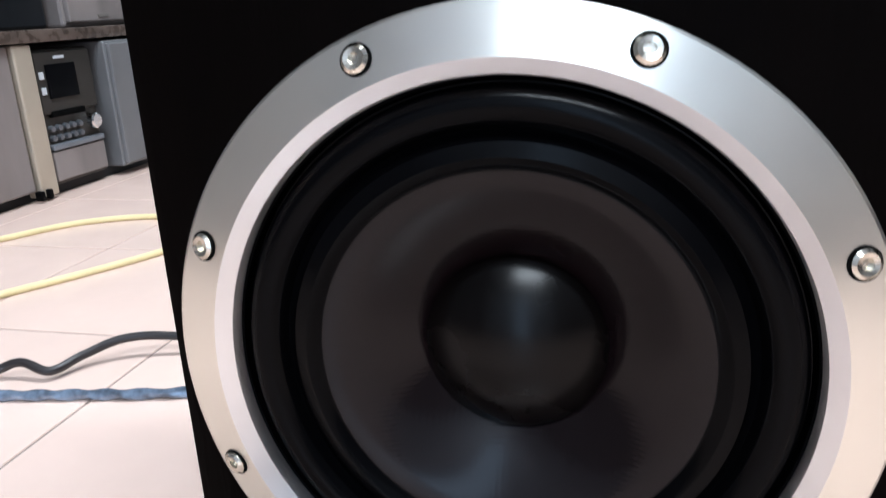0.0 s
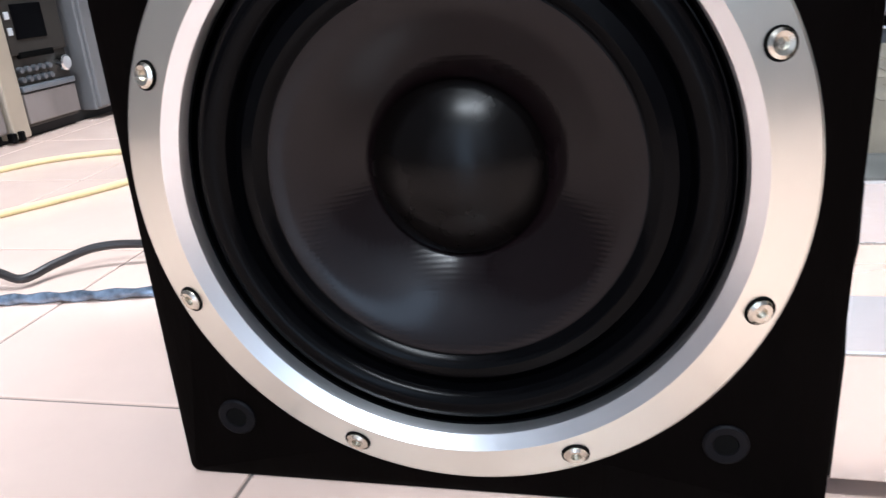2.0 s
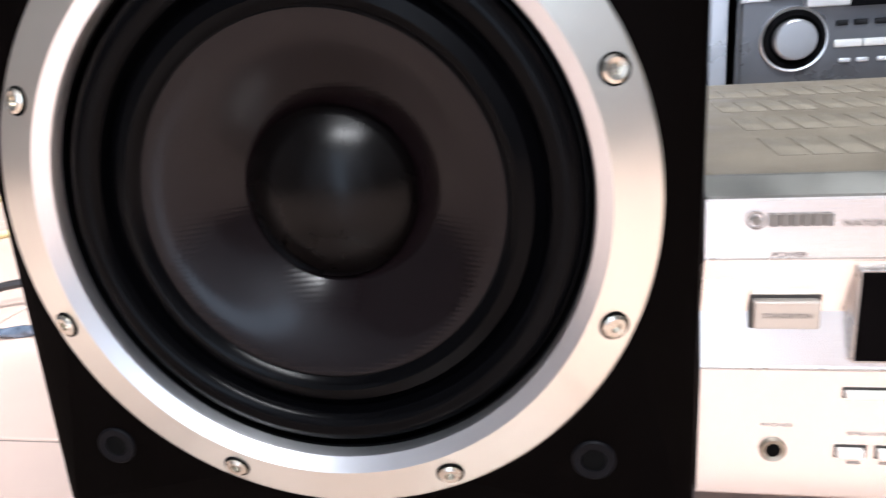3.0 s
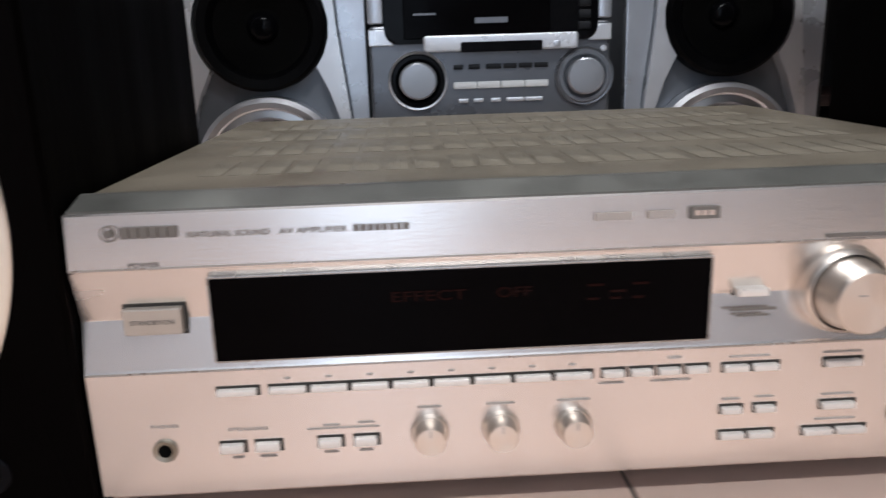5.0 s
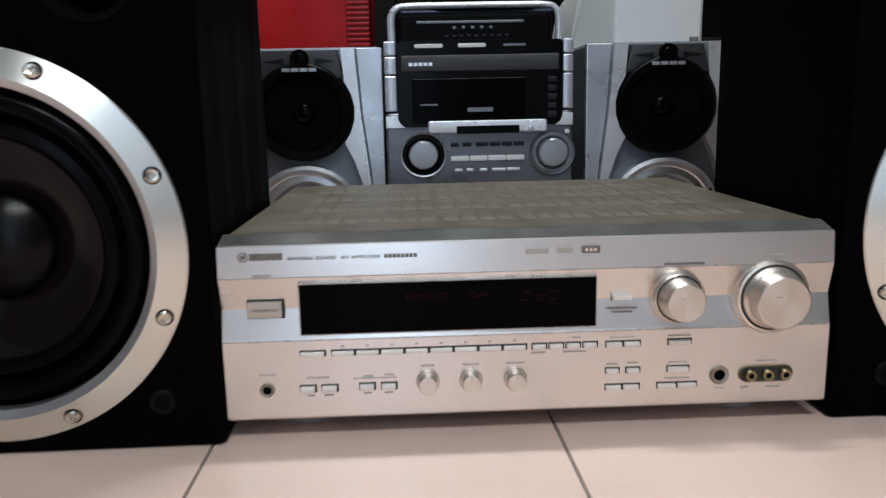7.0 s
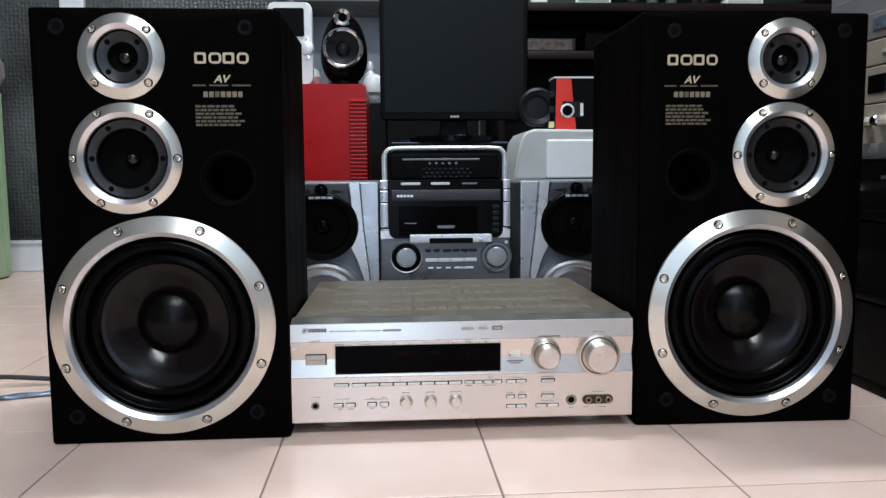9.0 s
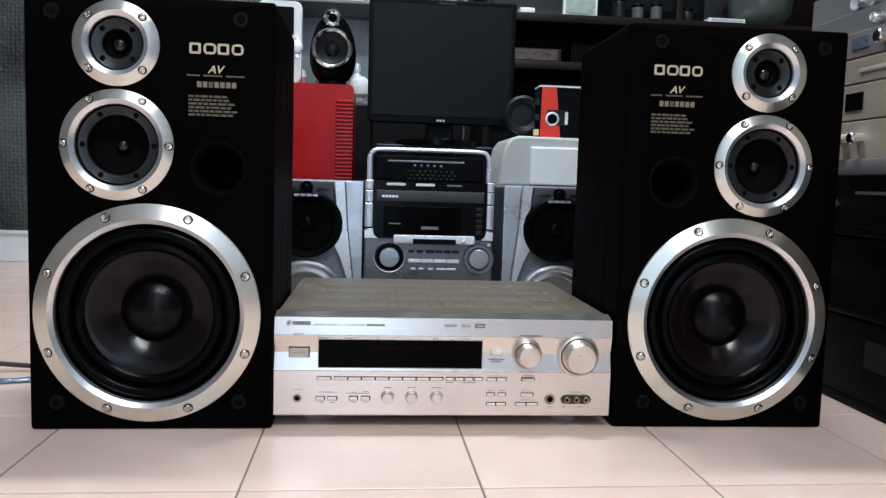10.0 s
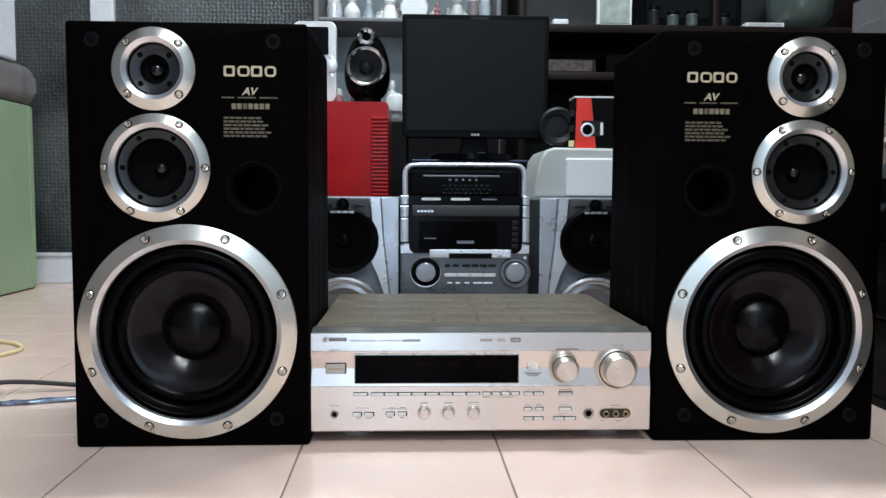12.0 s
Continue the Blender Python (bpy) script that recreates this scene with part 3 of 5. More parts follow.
# ---- silver audio amplifier ----
def amplifier():
    t = thing("amplifier", (0, 0, 0), "champagne silver amplifier with black display and large knobs on the floor", "amplifier")
    hw = 0.2175
    prof = [(0.020, 0.0155), (0.0012, 0.0155), (0.0, 0.0170), (0.0, 0.0742), (0.0005, 0.0752), (0.0055, 0.0962), (0.0055, 0.0968), (0.0004, 0.1182), (0.0, 0.1192),
            (0.0024, 0.1415), (0.0032, 0.1423), (0.0060, 0.1423), (0.020, 0.1400)]
    part("front_panel", prism(prof, -hw, hw, "X"), M["champagne"], t, "champagne aluminium front panel with a shallow groove", smooth=12)
    part("top_edge", prism([(0.0046, 0.1405), (0.0046, 0.1430), (0.0200, 0.1470), (0.0225, 0.1475), (0.0238, 0.1471), (0.0238, 0.1405)], -hw + 0.0003, hw - 0.0003, "X", bev=0.0006), M["shoulder"], t, "dusty sloping metal edge")
    part("groove_line", box(-hw + 0.0002, hw - 0.0002, -0.0005, 0.0003, 0.0735, 0.0743), M["frame_edge"], t)
    part("groove_line", box(-hw + 0.0002, hw - 0.0002, -0.0005, 0.0003, 0.1192, 0.1200), M["frame_edge"], t)
    body = part("cover", prism([(-0.2165, 0.020), (-0.2165, 0.1433), (-0.2150, 0.1459), (-0.2125, 0.1471), (0.2125, 0.1471), (0.2150, 0.1459), (0.2165, 0.1433), (0.2165, 0.020)], 0.024, 0.352), M["cover"], t, "dusty champagne metal cover with rows of vents")
    vent = finish(box(-0.0058, 0.0058, -0.023, 0.023, -0.0002, 0.00025, 0.0001, 1), "vent", M["cover_vent"])
    for g in range(-3, 3):
        for k in range(4):
            for r in range(4):
                part("vent", vent, None, body, "", (0.030 + g * 0.0605 + (k - 1.5) * 0.0142, 0.082 + r * 0.069, 0.1471))
    part("chassis", box(-0.212, 0.212, 0.024, 0.350, 0.0155, 0.03), M["chassis"], t, "dark steel base")
    for fx in (-0.165, 0.165):
        for fy in (0.05, 0.28):
            part("foot", disc_z(0.0235, 0.0, 0.0155, fx, fy), M["foot"], t, "round grey plastic foot")
    # display
    fr = part("display", prism(rounded(-0.1628, 0.0472, 0.0776, 0.1154, 0.001, 2), -0.0016, 0.008, bev=0.0004), M["frame_edge"], t, "black display window in a thin bright frame")
    part("glass", box(-0.1618, 0.0462, -0.0022, 0.006, 0.0786, 0.1144, 0.0003, 1), M["display"], fr, "smoked black display glass")
    lettering("EFFECT", 0.0062, M["led"], fr, (-0.0885, -0.0024, 0.1015), "display_letters", width=0.031)
    lettering("OFF", 0.0062, M["led"], fr, (-0.0445, -0.0024, 0.1015), "display_letters", width=0.0145)
    for k in range(3):
        part("display_segment", box(-0.006 + k * 0.0095, 0.0005 + k * 0.0095, -0.0024, -0.002, 0.1045 - 0.0030 * (k % 2), 0.1055 - 0.0030 * (k % 2)), M["led"], fr)
        part("display_segment", box(-0.006 + k * 0.0095, -0.0015 + k * 0.0095, -0.0024, -0.002, 0.0985, 0.0995), M["led"], fr)

    def button(x0, x1, z0, z1, out=0.0030, name="button", y=0.0, m="button"):
        sl = part(name, box(x0 + 0.0005, x1 - 0.0005, y - out, y + 0.003, z0 + 0.0005, z1 - 0.0005, 0.0006, 2), M[m], t)
        # dark gap, stretched to the right to paint the button's cast shadow
        part("button_gap_and_shadow", box(x0 - 0.0001, x1 + 0.0009, y - 0.0002, y + 0.003, z0 - 0.0003, z1 + 0.0006), M["slot"], sl)
        return sl

    pb = button(-0.1990, -0.1742, 0.0905, 0.1028, 0.0048, "power_button", 0.0042, "power")
    part("button_gap_and_shadow", box(-0.1995, -0.1734, 0.0036, 0.006, 0.0898, 0.1036), M["slot"], pb)
    lettering("STANDBY/ON", 0.0028, M["ink"], pb, (-0.1955, -0.0008, 0.0957), "printed_letters", width=0.0178)
    button(-0.1640, -0.1462, 0.0622, 0.0660)
    for k in range(8):
        button(-0.1420 + k * 0.01745, -0.1420 + k * 0.01745 + 0.0166, 0.0622, 0.0660)
    for k in range(4):
        button(0.0008 + k * 0.0122, 0.0112 + k * 0.0122, 0.0622, 0.0662)
    for x0, x1, z0, z1 in ((-0.165, -0.154, 0.0355, 0.0405), (-0.1500, -0.1385, 0.0355, 0.0405), (-0.123, -0.112, 0.0358, 0.0408), (-0.1075, -0.0965, 0.0358, 0.0408),
                           (0.0538, 0.0660, 0.0620, 0.0660), (0.0667, 0.0790, 0.0620, 0.0660), (0.0990, 0.1160, 0.0622, 0.0662), (0.0540, 0.0640, 0.0420, 0.0460), (0.0690, 0.0790, 0.0420, 0.0460),
                           (0.0540, 0.0660, 0.0295, 0.0335), (0.0667, 0.0790, 0.0295, 0.0335), (0.0990, 0.1150, 0.0420, 0.0460), (0.0920, 0.1060, 0.0295, 0.0335), (0.1067, 0.1210, 0.0295, 0.0335)):
        button(x0, x1, z0, z1)
    button(0.0585, 0.0730, 0.0955, 0.1000, 0.006, y=0.0054)
    for kx in (-0.0740, -0.0430, -0.0110):
        k = part("small_knob", lathe([(0.0084, 0.001), (0.0084, -0.0012), (0.0078, -0.002), (0.0070, -0.0020), (0.0068, -0.0092), (0.0062, -0.0102), (0, -0.0104)], 40), M["knob"], t, "small champagne rotary knob", (kx, 0, 0.0405))
        part("pointer", box(-0.0003, 0.0003, -0.0107, -0.0100, 0.0026, 0.0056), M["ink_pale"], k)
    for kx, kz, r, ro, out, nm in ((0.1060, 0.0968, 0.0140, 0.0188, 0.0175, "selector_knob"), (0.1735, 0.0955, 0.0192, 0.0268, 0.0205, "volume_knob")):
        k = part(nm, lathe([(ro, 0.006), (ro, -0.0016), (ro - 0.0010, -0.0030), (ro * 0.90, -0.0036), (ro * 0.88, -0.0020), (ro * 0.84, -0.0020), (ro * 0.83, -0.0050), (r * 1.035, -0.0072), (r * 1.01, -out + 0.0020), (r * 0.97, -out + 0.0006), (r * 0.92, -out), (0, -out)], 96), M["knob"], t, "large champagne rotary knob", (kx, 0, kz))
        part("knob_gap", lathe([(ro * 0.885, -0.0026), (ro * 0.835, -0.0026)], 64), M["slot"], k)
        part("pointer", box(-r * 0.35, -r * 0.1, -out - 0.0003, -out + 0.0005, r * 0.22, r * 0.27), M["ink_pale"], k)
    # sockets
    for jx, r in ((-0.1883, 0.0052), (0.1380, 0.0070)):
        j = part("socket", lathe([(r, 0.001), (r, -0.0012), (r * 0.92, -0.0018), (r * 0.6, -0.0012), (r * 0.55, 0.0)], 36), M["jack_grey"], t, "round metal socket", (jx, 0, 0.0380))
        part("socket_hole", lathe([(r * 0.62, -0.0010), (0, -0.0006)], 24), M["hole"], j)
    ps = part("input_jacks", prism(rounded(0.1520, 0.1925, 0.0318, 0.0442, 0.0061, 8), -0.0012, 0.002, bev=0.0004), M["brass"], t, "dark oval plate with three brass jacks")
    part("plate", prism(rounded(0.1528, 0.1917, 0.0326, 0.0434, 0.0053, 8), -0.0017, 0.002), M["slot"], ps)
    for jx in (0.1595, 0.1722, 0.1850):
        part("jack", lathe([(0.0042, -0.001), (0.0042, -0.0060), (0.0036, -0.0066), (0.0022, -0.0064), (0.0020, -0.003)], 28, jx, 0.0382), M["brass"], ps)
        part("jack_hole", lathe([(0.0023, -0.0058), (0, -0.0055)], 16, jx, 0.0382), M["hole"], ps)
    # printing
    part("maker_mark", lathe([(0.0034, -0.0003), (0.0028, -0.0003)], 32, -0.1995, 0.1345), M["ink"], t)
    part("maker_mark", lathe([(0.0018, -0.0003), (0, -0.0003)], 6, -0.1995, 0.1345), M["ink"], t)
    for k in range(6):
        x0 = -0.1948 + k * 0.0038
        part("maker_mark", box(x0, x0 + 0.0031, -0.0003, 0.0003, 0.1322, 0.1368), M["ink"], t)
    lettering("NATURAL SOUND", 0.0032, M["ink"], t, (-0.169, -0.0002, 0.1318), "printed_letters", width=0.033)
    lettering("AV AMPLIFIER", 0.0032, M["ink"], t, (-0.132, -0.0002, 0.1318), "printed_letters", width=0.0275)
    for k in range(8):
        print_bar(-0.1020 + k * 0.0029, -0.0997 + k * 0.0029, 0.1330, 0.0026, M["ink"], t, name="model_print")
    lettering("POWER", 0.0026, M["ink"], t, (-0.1935, -0.0002, 0.1203), "printed_letters", width=0.0125)
    lettering("PHONES", 0.0023, M["ink_pale"], t, (-0.1935, -0.0002, 0.0485), "printed_letters", width=0.0115)
    lettering("SPEAKERS", 0.0022, M["ink_pale"], t, (-0.1610, -0.0002, 0.0455), "printed_letters", width=0.0170)
    for x0, x1 in ((-0.003, 0.0125), (0.019, 0.030)):
        print_bar(x0, x1, 0.1335, 0.0032, M["ink_pale"], t)
    mk = part("badge", prism(rounded(0.0365, 0.0490, 0.1310, 0.1362, 0.0006, 2), -0.0004, 0.0003), M["ink"], t)
    for k in range(3):
        part("badge_mark", box(0.0385 + k * 0.003, 0.0405 + k * 0.003, -0.0006, 0.0, 0.1325, 0.1347), M["champagne"], mk)
    for x0, x1, z, h, m in ((0.0950, 0.1235, 0.1215, 0.0016, "ink"), (0.1660, 0.1810, 0.1262, 0.0014, "ink_pale"), (0.0555, 0.0760, 0.0905, 0.0012, "ink"), (0.0590, 0.0730, 0.0878, 0.0010, "ink"),
                            (-0.120, -0.113, 0.0462, 0.0010, "ink_pale"), (-0.105, -0.098, 0.0468, 0.0010, "ink_pale"), (-0.127, -0.096, 0.0447, 0.0008, "ink_pale"),
                            (-0.079, -0.069, 0.0525, 0.0010, "ink_pale"), (-0.049, -0.037, 0.0525, 0.0010, "ink_pale"), (-0.018, -0.004, 0.0525, 0.0010, "ink_pale"),
                            (-0.160, -0.155, 0.0330, 0.0010, "ink_pale"), (-0.148, -0.141, 0.0330, 0.0010, "ink_pale"), (-0.120, -0.114, 0.0335, 0.0010, "ink_pale"), (-0.105, -0.099, 0.0335, 0.0010, "ink_pale"),
                            (0.0, 0.011, 0.0595, 0.0009, "ink_pale"), (0.023, 0.040, 0.0595, 0.0009, "ink_pale"), (0.030, 0.036, 0.0700, 0.0012, "ink_pale"), (0.057, 0.075, 0.0690, 0.0009, "ink_pale"), (0.099, 0.116, 0.0690, 0.0009, "ink_pale"),
                            (0.055, 0.063, 0.0490, 0.0010, "ink_pale"), (0.070, 0.078, 0.0495, 0.0010, "ink_pale"), (0.100, 0.114, 0.0490, 0.0009, "ink_pale"), (0.098, 0.116, 0.0370, 0.0009, "ink_pale"),
                            (0.165, 0.180, 0.0478, 0.0009, "ink_pale"), (0.135, 0.142, 0.0280, 0.0009, "ink_pale"), (0.154, 0.160, 0.0280, 0.0009, "ink_pale"), (0.173, 0.183, 0.0280, 0.0009, "ink_pale")):
        print_bar(x0, x1, z, h, M[m], t)
    for k in range(8):
        print_bar(-0.1350 + k * 0.01745, -0.1325 + k * 0.01745, 0.0690, 0.0010, M["ink_pale"], t)
    return t


def disc_z(r, z0, z1, x, y, seg=32):
    return prism([(x + r * math.cos(2 * math.pi * k / seg), y + r * math.sin(2 * math.pi * k / seg)) for k in range(seg)], z0, z1, "Z", bev=min(0.0015, (z1 - z0) / 4))


amplifier()


# ---- silver mini stereo behind the amplifier ----
def mini_stereo():
    x, y = 0.0084, 0.50
    t = thing("mini_stereo", (x, y, 0), "silver and glossy black mini stereo with two dials, on the floor", "stereo")
    t.scale = (1.03, 1, 1)
    hw = 0.117
    part("body", box(-hw, hw, 0.012, 0.36, 0.0, 0.316, 0.006), M["black"], t, "black case")
    part("front_panel", prism(rounded(-0.1185, 0.1215, 0.004, 0.226, 0.006, 4), 0.0, 0.02, bev=0.003), M["silver_mid"], t, "dark silver lower front")
    bp = part("glass_panel", prism(rounded(-0.1025, 0.1075, 0.207, 0.3165, (0.012, 0.012, 0.004, 0.004), 5), -0.006, 0.02, bev=0.0025), M["gloss_black"], t, "glossy black upper front")
    part("disc_tray", box(-0.098, 0.103, -0.0085, 0.0, 0.2775, 0.2985, 0.002), M["charcoal"], bp, "charcoal disc tray front")
    for k in range(5):
        part("maker_mark", box(-0.0875 + k * 0.0062, -0.0827 + k * 0.0062, -0.0090, -0.008, 0.2850, 0.2892), M["silver_light"], bp)
    # lamp reflections in the glossy top strip, put in as two white ovals
    for a, b in ((-0.080, -0.044), (-0.0255, 0.010)):
        part("top_button", prism(rounded(a, b, 0.3075, 0.3125, 0.0024, 4), -0.0078, 0.0, bev=0.0006), M["white_plastic"], bp, "white oval painted as a lamp reflection")
    part("top_button", prism(rounded(0.032, 0.060, 0.3085, 0.3115, 0.0014, 4), -0.0074, 0.0), M["silver_dark"], bp)
    part("display", box(-0.084, 0.060, -0.0068, 0.0, 0.2115, 0.2690, 0.001), M["display"], bp, "dark display window")
    part("display_mark", box(-0.014, 0.018, -0.0072, -0.006, 0.2255, 0.2310), M["silver_dark"], bp)
    part("display_mark", box(-0.074, -0.052, -0.0072, -0.006, 0.2345, 0.2365), M["silver_dark"], bp)
    for k in range(5):
        part("side_button", box(0.088, 0.100, -0.0078, 0.0, 0.2165 + k * 0.0112, 0.2245 + k * 0.0112, 0.001), M["grey_black"], bp)
    for sx in (-1, 1):
        a, b = (-0.1185, -0.1035) if sx < 0 else (0.1085, 0.1215)
        for z0, z1 in ((0.2275, 0.2735), (0.2750, 0.2975), (0.2990, 0.3170)):
            part("side_trim", box(a, b, -0.003, 0.02, z0, z1, 0.0015), M["silver"], t, "silver side trim")
        part("shoulder", prism([(a, 0.222), (b, 0.222), (b + (0.010 if sx < 0 else 0), 0.206), (a - (0 if sx < 0 else 0.010), 0.206)], -0.004, 0.01, bev=0.001), M["silver_light"], t)
    part("ledge", prism(rounded(-0.0650, 0.0865, 0.1985, 0.2145, 0.003, 3), -0.014, 0.01, bev=0.002), M["silver_light"], t, "bright silver ledge")
    part("cassette_slot", prism(rounded(-0.0290, 0.0510, 0.1975, 0.2075, 0.0015, 3), -0.0148, 0.0), M["gloss_black"], t)
    part("ledge_button", box(0.062, 0.069, -0.0150, 0.0, 0.2005, 0.2065, 0.001), M["silver"], t)
    for kx, inner in ((-0.0715, "silver"), (0.0950, "silver_dark")):
        d = part("dial", lathe([(0.0270, 0.002), (0.0270, -0.005), (0.0255, -0.0070), (0.0222, -0.0070), (0.0205, -0.004), (0.0180, -0.002)], 56), M["gloss_black"] if inner == "silver" else M["silver_dark"], t, "round dial", (kx, 0, 0.1705))
        part("dial_rim", lathe([(0.0296, 0.002), (0.0296, -0.0040), (0.0288, -0.0050), (0.0268, -0.0044)], 56), M["bright_metal"] if inner == "silver" else M["silver_mid"], d)
        part("dial_cap", lathe([(0.0190, -0.003), (0.0184, -0.0120), (0.0168, -0.0140), (0, -0.0148)], 56), M["silver_cap"], d, "silver dial cap")
    for a, b in ((-0.036, -0.026), (-0.021, -0.0095), (-0.0035, 0.012), (0.014, 0.0275), (0.0295, 0.043), (0.045, 0.0590)):
        part("button", box(a, b, -0.0030, 0.004, 0.1805, 0.1855, 0.0008), M["grey_black"], t)
    for k in range(4):
        part("button", box(-0.0365 + k * 0.0240, -0.0128 + k * 0.0240, -0.0034, 0.004, 0.1610, 0.1680, 0.0015), M["white_plastic"], t, "white control button")
    for a, b in ((-0.0315, -0.0215), (-0.0165, -0.0065), (0.0010, 0.0110), (0.0165, 0.0345), (0.0355, 0.0535)):
        part("button", box(a, b, -0.0030, 0.004, 0.1470, 0.1510, 0.0010), M["silver_light"], t)
    for pz in (0.1975, 0.1880):
        part("button", lathe([(0.0032, 0.001), (0.003, -0.003), (0, -0.0035)], 16), M["silver_light"], t, "", (0.1145, 0, pz))
    return t


mini_stereo()


def side_speaker(x, y, sg):
    t = thing("bookshelf_speaker", (x, y, 0), "silver and black curved speaker beside the mini stereo on the floor", "speaker", "mini stereo speakers")
    t.scale = (1.02, 1, 0.985)
    hw, h = 0.106, 0.319
    part("cabinet", prism(rounded(-hw, hw, 0.0, h, 0.006, 3), 0.014, 0.33, bev=0.003), M["silver_dark"], t, "dark silver cabinet")
    # two silver cheeks that narrow toward the foot, with a groove between them
    for s in (-1, 1):
        part("cheek", prism([(s * 0.106, h - 0.002), (s * 0.073, h - 0.002), (s * 0.079, 0.230), (s * 0.088, 0.150), (s * 0.096, 0.06), (s * 0.098, 0.003), (s * 0.106, 0.003)], 0.004, 0.02, bev=0.001), M["silver"], t, "silver side cheek")
        rim = [(s * (0.069 * math.cos(radians(a))), 0.2325 + 0.069 * math.sin(radians(a))) for a in (35, 20, 5, -10, -25, -38)]
        part("inner_cheek", prism([(s * 0.0705, h - 0.002), (s * 0.053, h - 0.002)] + rim + [(s * 0.066, 0.165), (s * 0.080, 0.120), (s * 0.083, 0.003), (s * 0.0955, 0.003), (s * 0.0935, 0.06), (s * 0.0855, 0.150), (s * 0.0765, 0.230)], -0.005, 0.02), M["silver_light"], t, "bright silver inner cheek")
    tp = part("tweeter_plate", prism([(-0.048, h - 0.004), (0.048, h - 0.004), (0.058, 0.272), (0.050, 0.280), (0.020, 0.296), (-0.020, 0.296), (-0.050, 0.280), (-0.058, 0.272)], -0.006, 0.02, bev=0.003), M["charcoal"], t, "charcoal tweeter plate")
    part("tweeter", lathe([(0.013, -0.005), (0.012, -0.010), (0.008, -0.009), (0.006, -0.0115), (0, -0.013)], 36), M["gloss_black"], tp, "small glossy tweeter", (0, 0, 0.3030))
    part("fin", prism([(-0.045, 0.300), (-0.020, 0.296), (-0.020, 0.304)], -0.0072, -0.002), M["grey_black"], tp)
    part("fin", prism([(0.045, 0.300), (0.020, 0.296), (0.020, 0.304)], -0.0072, -0.002), M["grey_black"], tp)
    for k in range(4):
        part("maker_mark", box(-0.0225 + k * 0.0115, -0.0130 + k * 0.0115, -0.0112, -0.005, 0.2865, 0.2910), M["silver"], tp)
    wf = part("woofer", lathe([(0.067, 0.012), (0.0665, -0.006), (0.063, -0.010), (0.054, -0.008), (0.050, -0.002), (0.048, 0.003)], 72), M["black"], t, "black woofer", (0, 0, 0.2325))
    part("cone", lathe([(0.0485, 0.002), (0.020, 0.012), (0.0160, 0.012)], 64), M["hole"], wf, "black cone")
    part("dust_cap", lathe([(0.0165, 0.0122), (0.0150, 0.0090), (0.0090, 0.0050), (0, 0.0040)], 40), M["gloss_black"], wf, "glossy dust cap")
    lw = part("bass_ring", lathe([(0.078, 0.012), (0.077, -0.006), (0.072, -0.010), (0.066, -0.0095), (0.064, -0.006), (0.056, -0.007), (0.0535, -0.0025), (0.052, 0.006)], 80), M["bright_metal"], t, "bright silver ring round the lower driver", (0, 0, 0.083))
    part("cone", lathe([(0.0525, 0.004), (0.020, 0.011), (0, 0.008)], 64), M["silver_dark"], lw, "grey lower cone")
    for a in (25, 155):
        part("screw", SMALL_SCREW, None, lw, "", (0.069 * math.cos(radians(a)), -0.0100, 0.069 * math.sin(radians(a))))
    return t


side_speaker(-0.2260, 0.53, 1)
side_speaker(0.2680, 0.53, -1)


# ---- low black table and what stands on it ----
tb = thing("low_table", (0.0, 0.93, 0), "low black wooden table behind the stereo", "table")
part("tabletop", box(-0.60, 0.62, 0.0, 0.46, 0.279, 0.306, 0.004), M["table"], tb, "black tabletop")
for lx in (-0.56, 0.58):
    for ly in (0.03, 0.43):
        part("leg", box(lx - 0.022, lx + 0.022, ly - 0.022, ly + 0.022, 0.0, 0.279, 0.003), M["table"], tb)


def monitor():
    t = thing("monitor", (0.062, 0.953, 0.406), "glossy black flat monitor switched off on a black box", "monitor")
    t.scale = (1.03, 1, 1.012)
    hw = 0.1745
    part("bezel", prism(rounded(-hw, hw, 0.052, 0.347, (0.014, 0.014, 0.006, 0.006), 4), -0.022, 0.012, bev=0.003), M["black"], t, "black plastic bezel")
    part("screen", box(-hw + 0.010, hw - 0.010, -0.0228, -0.010, 0.0700, 0.3340, 0.0006), M["screen"], t, "dark grey unlit screen")
    part("back", prism(rounded(-0.14, 0.14, 0.08, 0.32, 0.03, 5), 0.012, 0.045, bev=0.012), M["black"], t)
    part("neck", prism([(-0.035, 0.012), (0.035, 0.012), (0.028, 0.08), (-0.028, 0.08)], 0.006, 0.03, bev=0.004), M["black"], t)
    part("base", prism([(0.105 * math.cos(2 * math.pi * k / 40), 0.02 + 0.075 * math.sin(2 * math.pi * k / 40)) for k in range(40)], 0.0, 0.014, "Z", bev=0.004), M["gloss_black"], t, "oval stand foot")
    for k in range(3):
        part("maker_mark", box(-0.010 + k * 0.0072, -0.0045 + k * 0.0072, -0.0226, -0.021, 0.0575, 0.0625), M["white_grey"], t)
    part("camera_clip", prism(rounded(-0.012, 0.030, 0.3352, 0.3415, 0.002, 3), -0.0232, -0.020), M["grey_black"], t)
    return t


monitor()

dk = thing("disc_deck", (0.050, 0.865, 0.306), "flat black disc deck under the monitor on the low table", "disc deck")
part("case", box(-0.140, 0.140, 0.075, 0.30, 0.0, 0.098, 0.004), M["black"], dk, "black metal case")
part("lid", box(-0.144, 0.144, 0.070, 0.302, 0.094, 0.100, 0.002), M["cable_navy"], dk, "dark blue lid edge")
for k in range(4):
    part("button", box(0.04 + k * 0.02, 0.052 + k * 0.02, 0.071, 0.08, 0.03, 0.036, 0.001), M["grey_black"], dk)


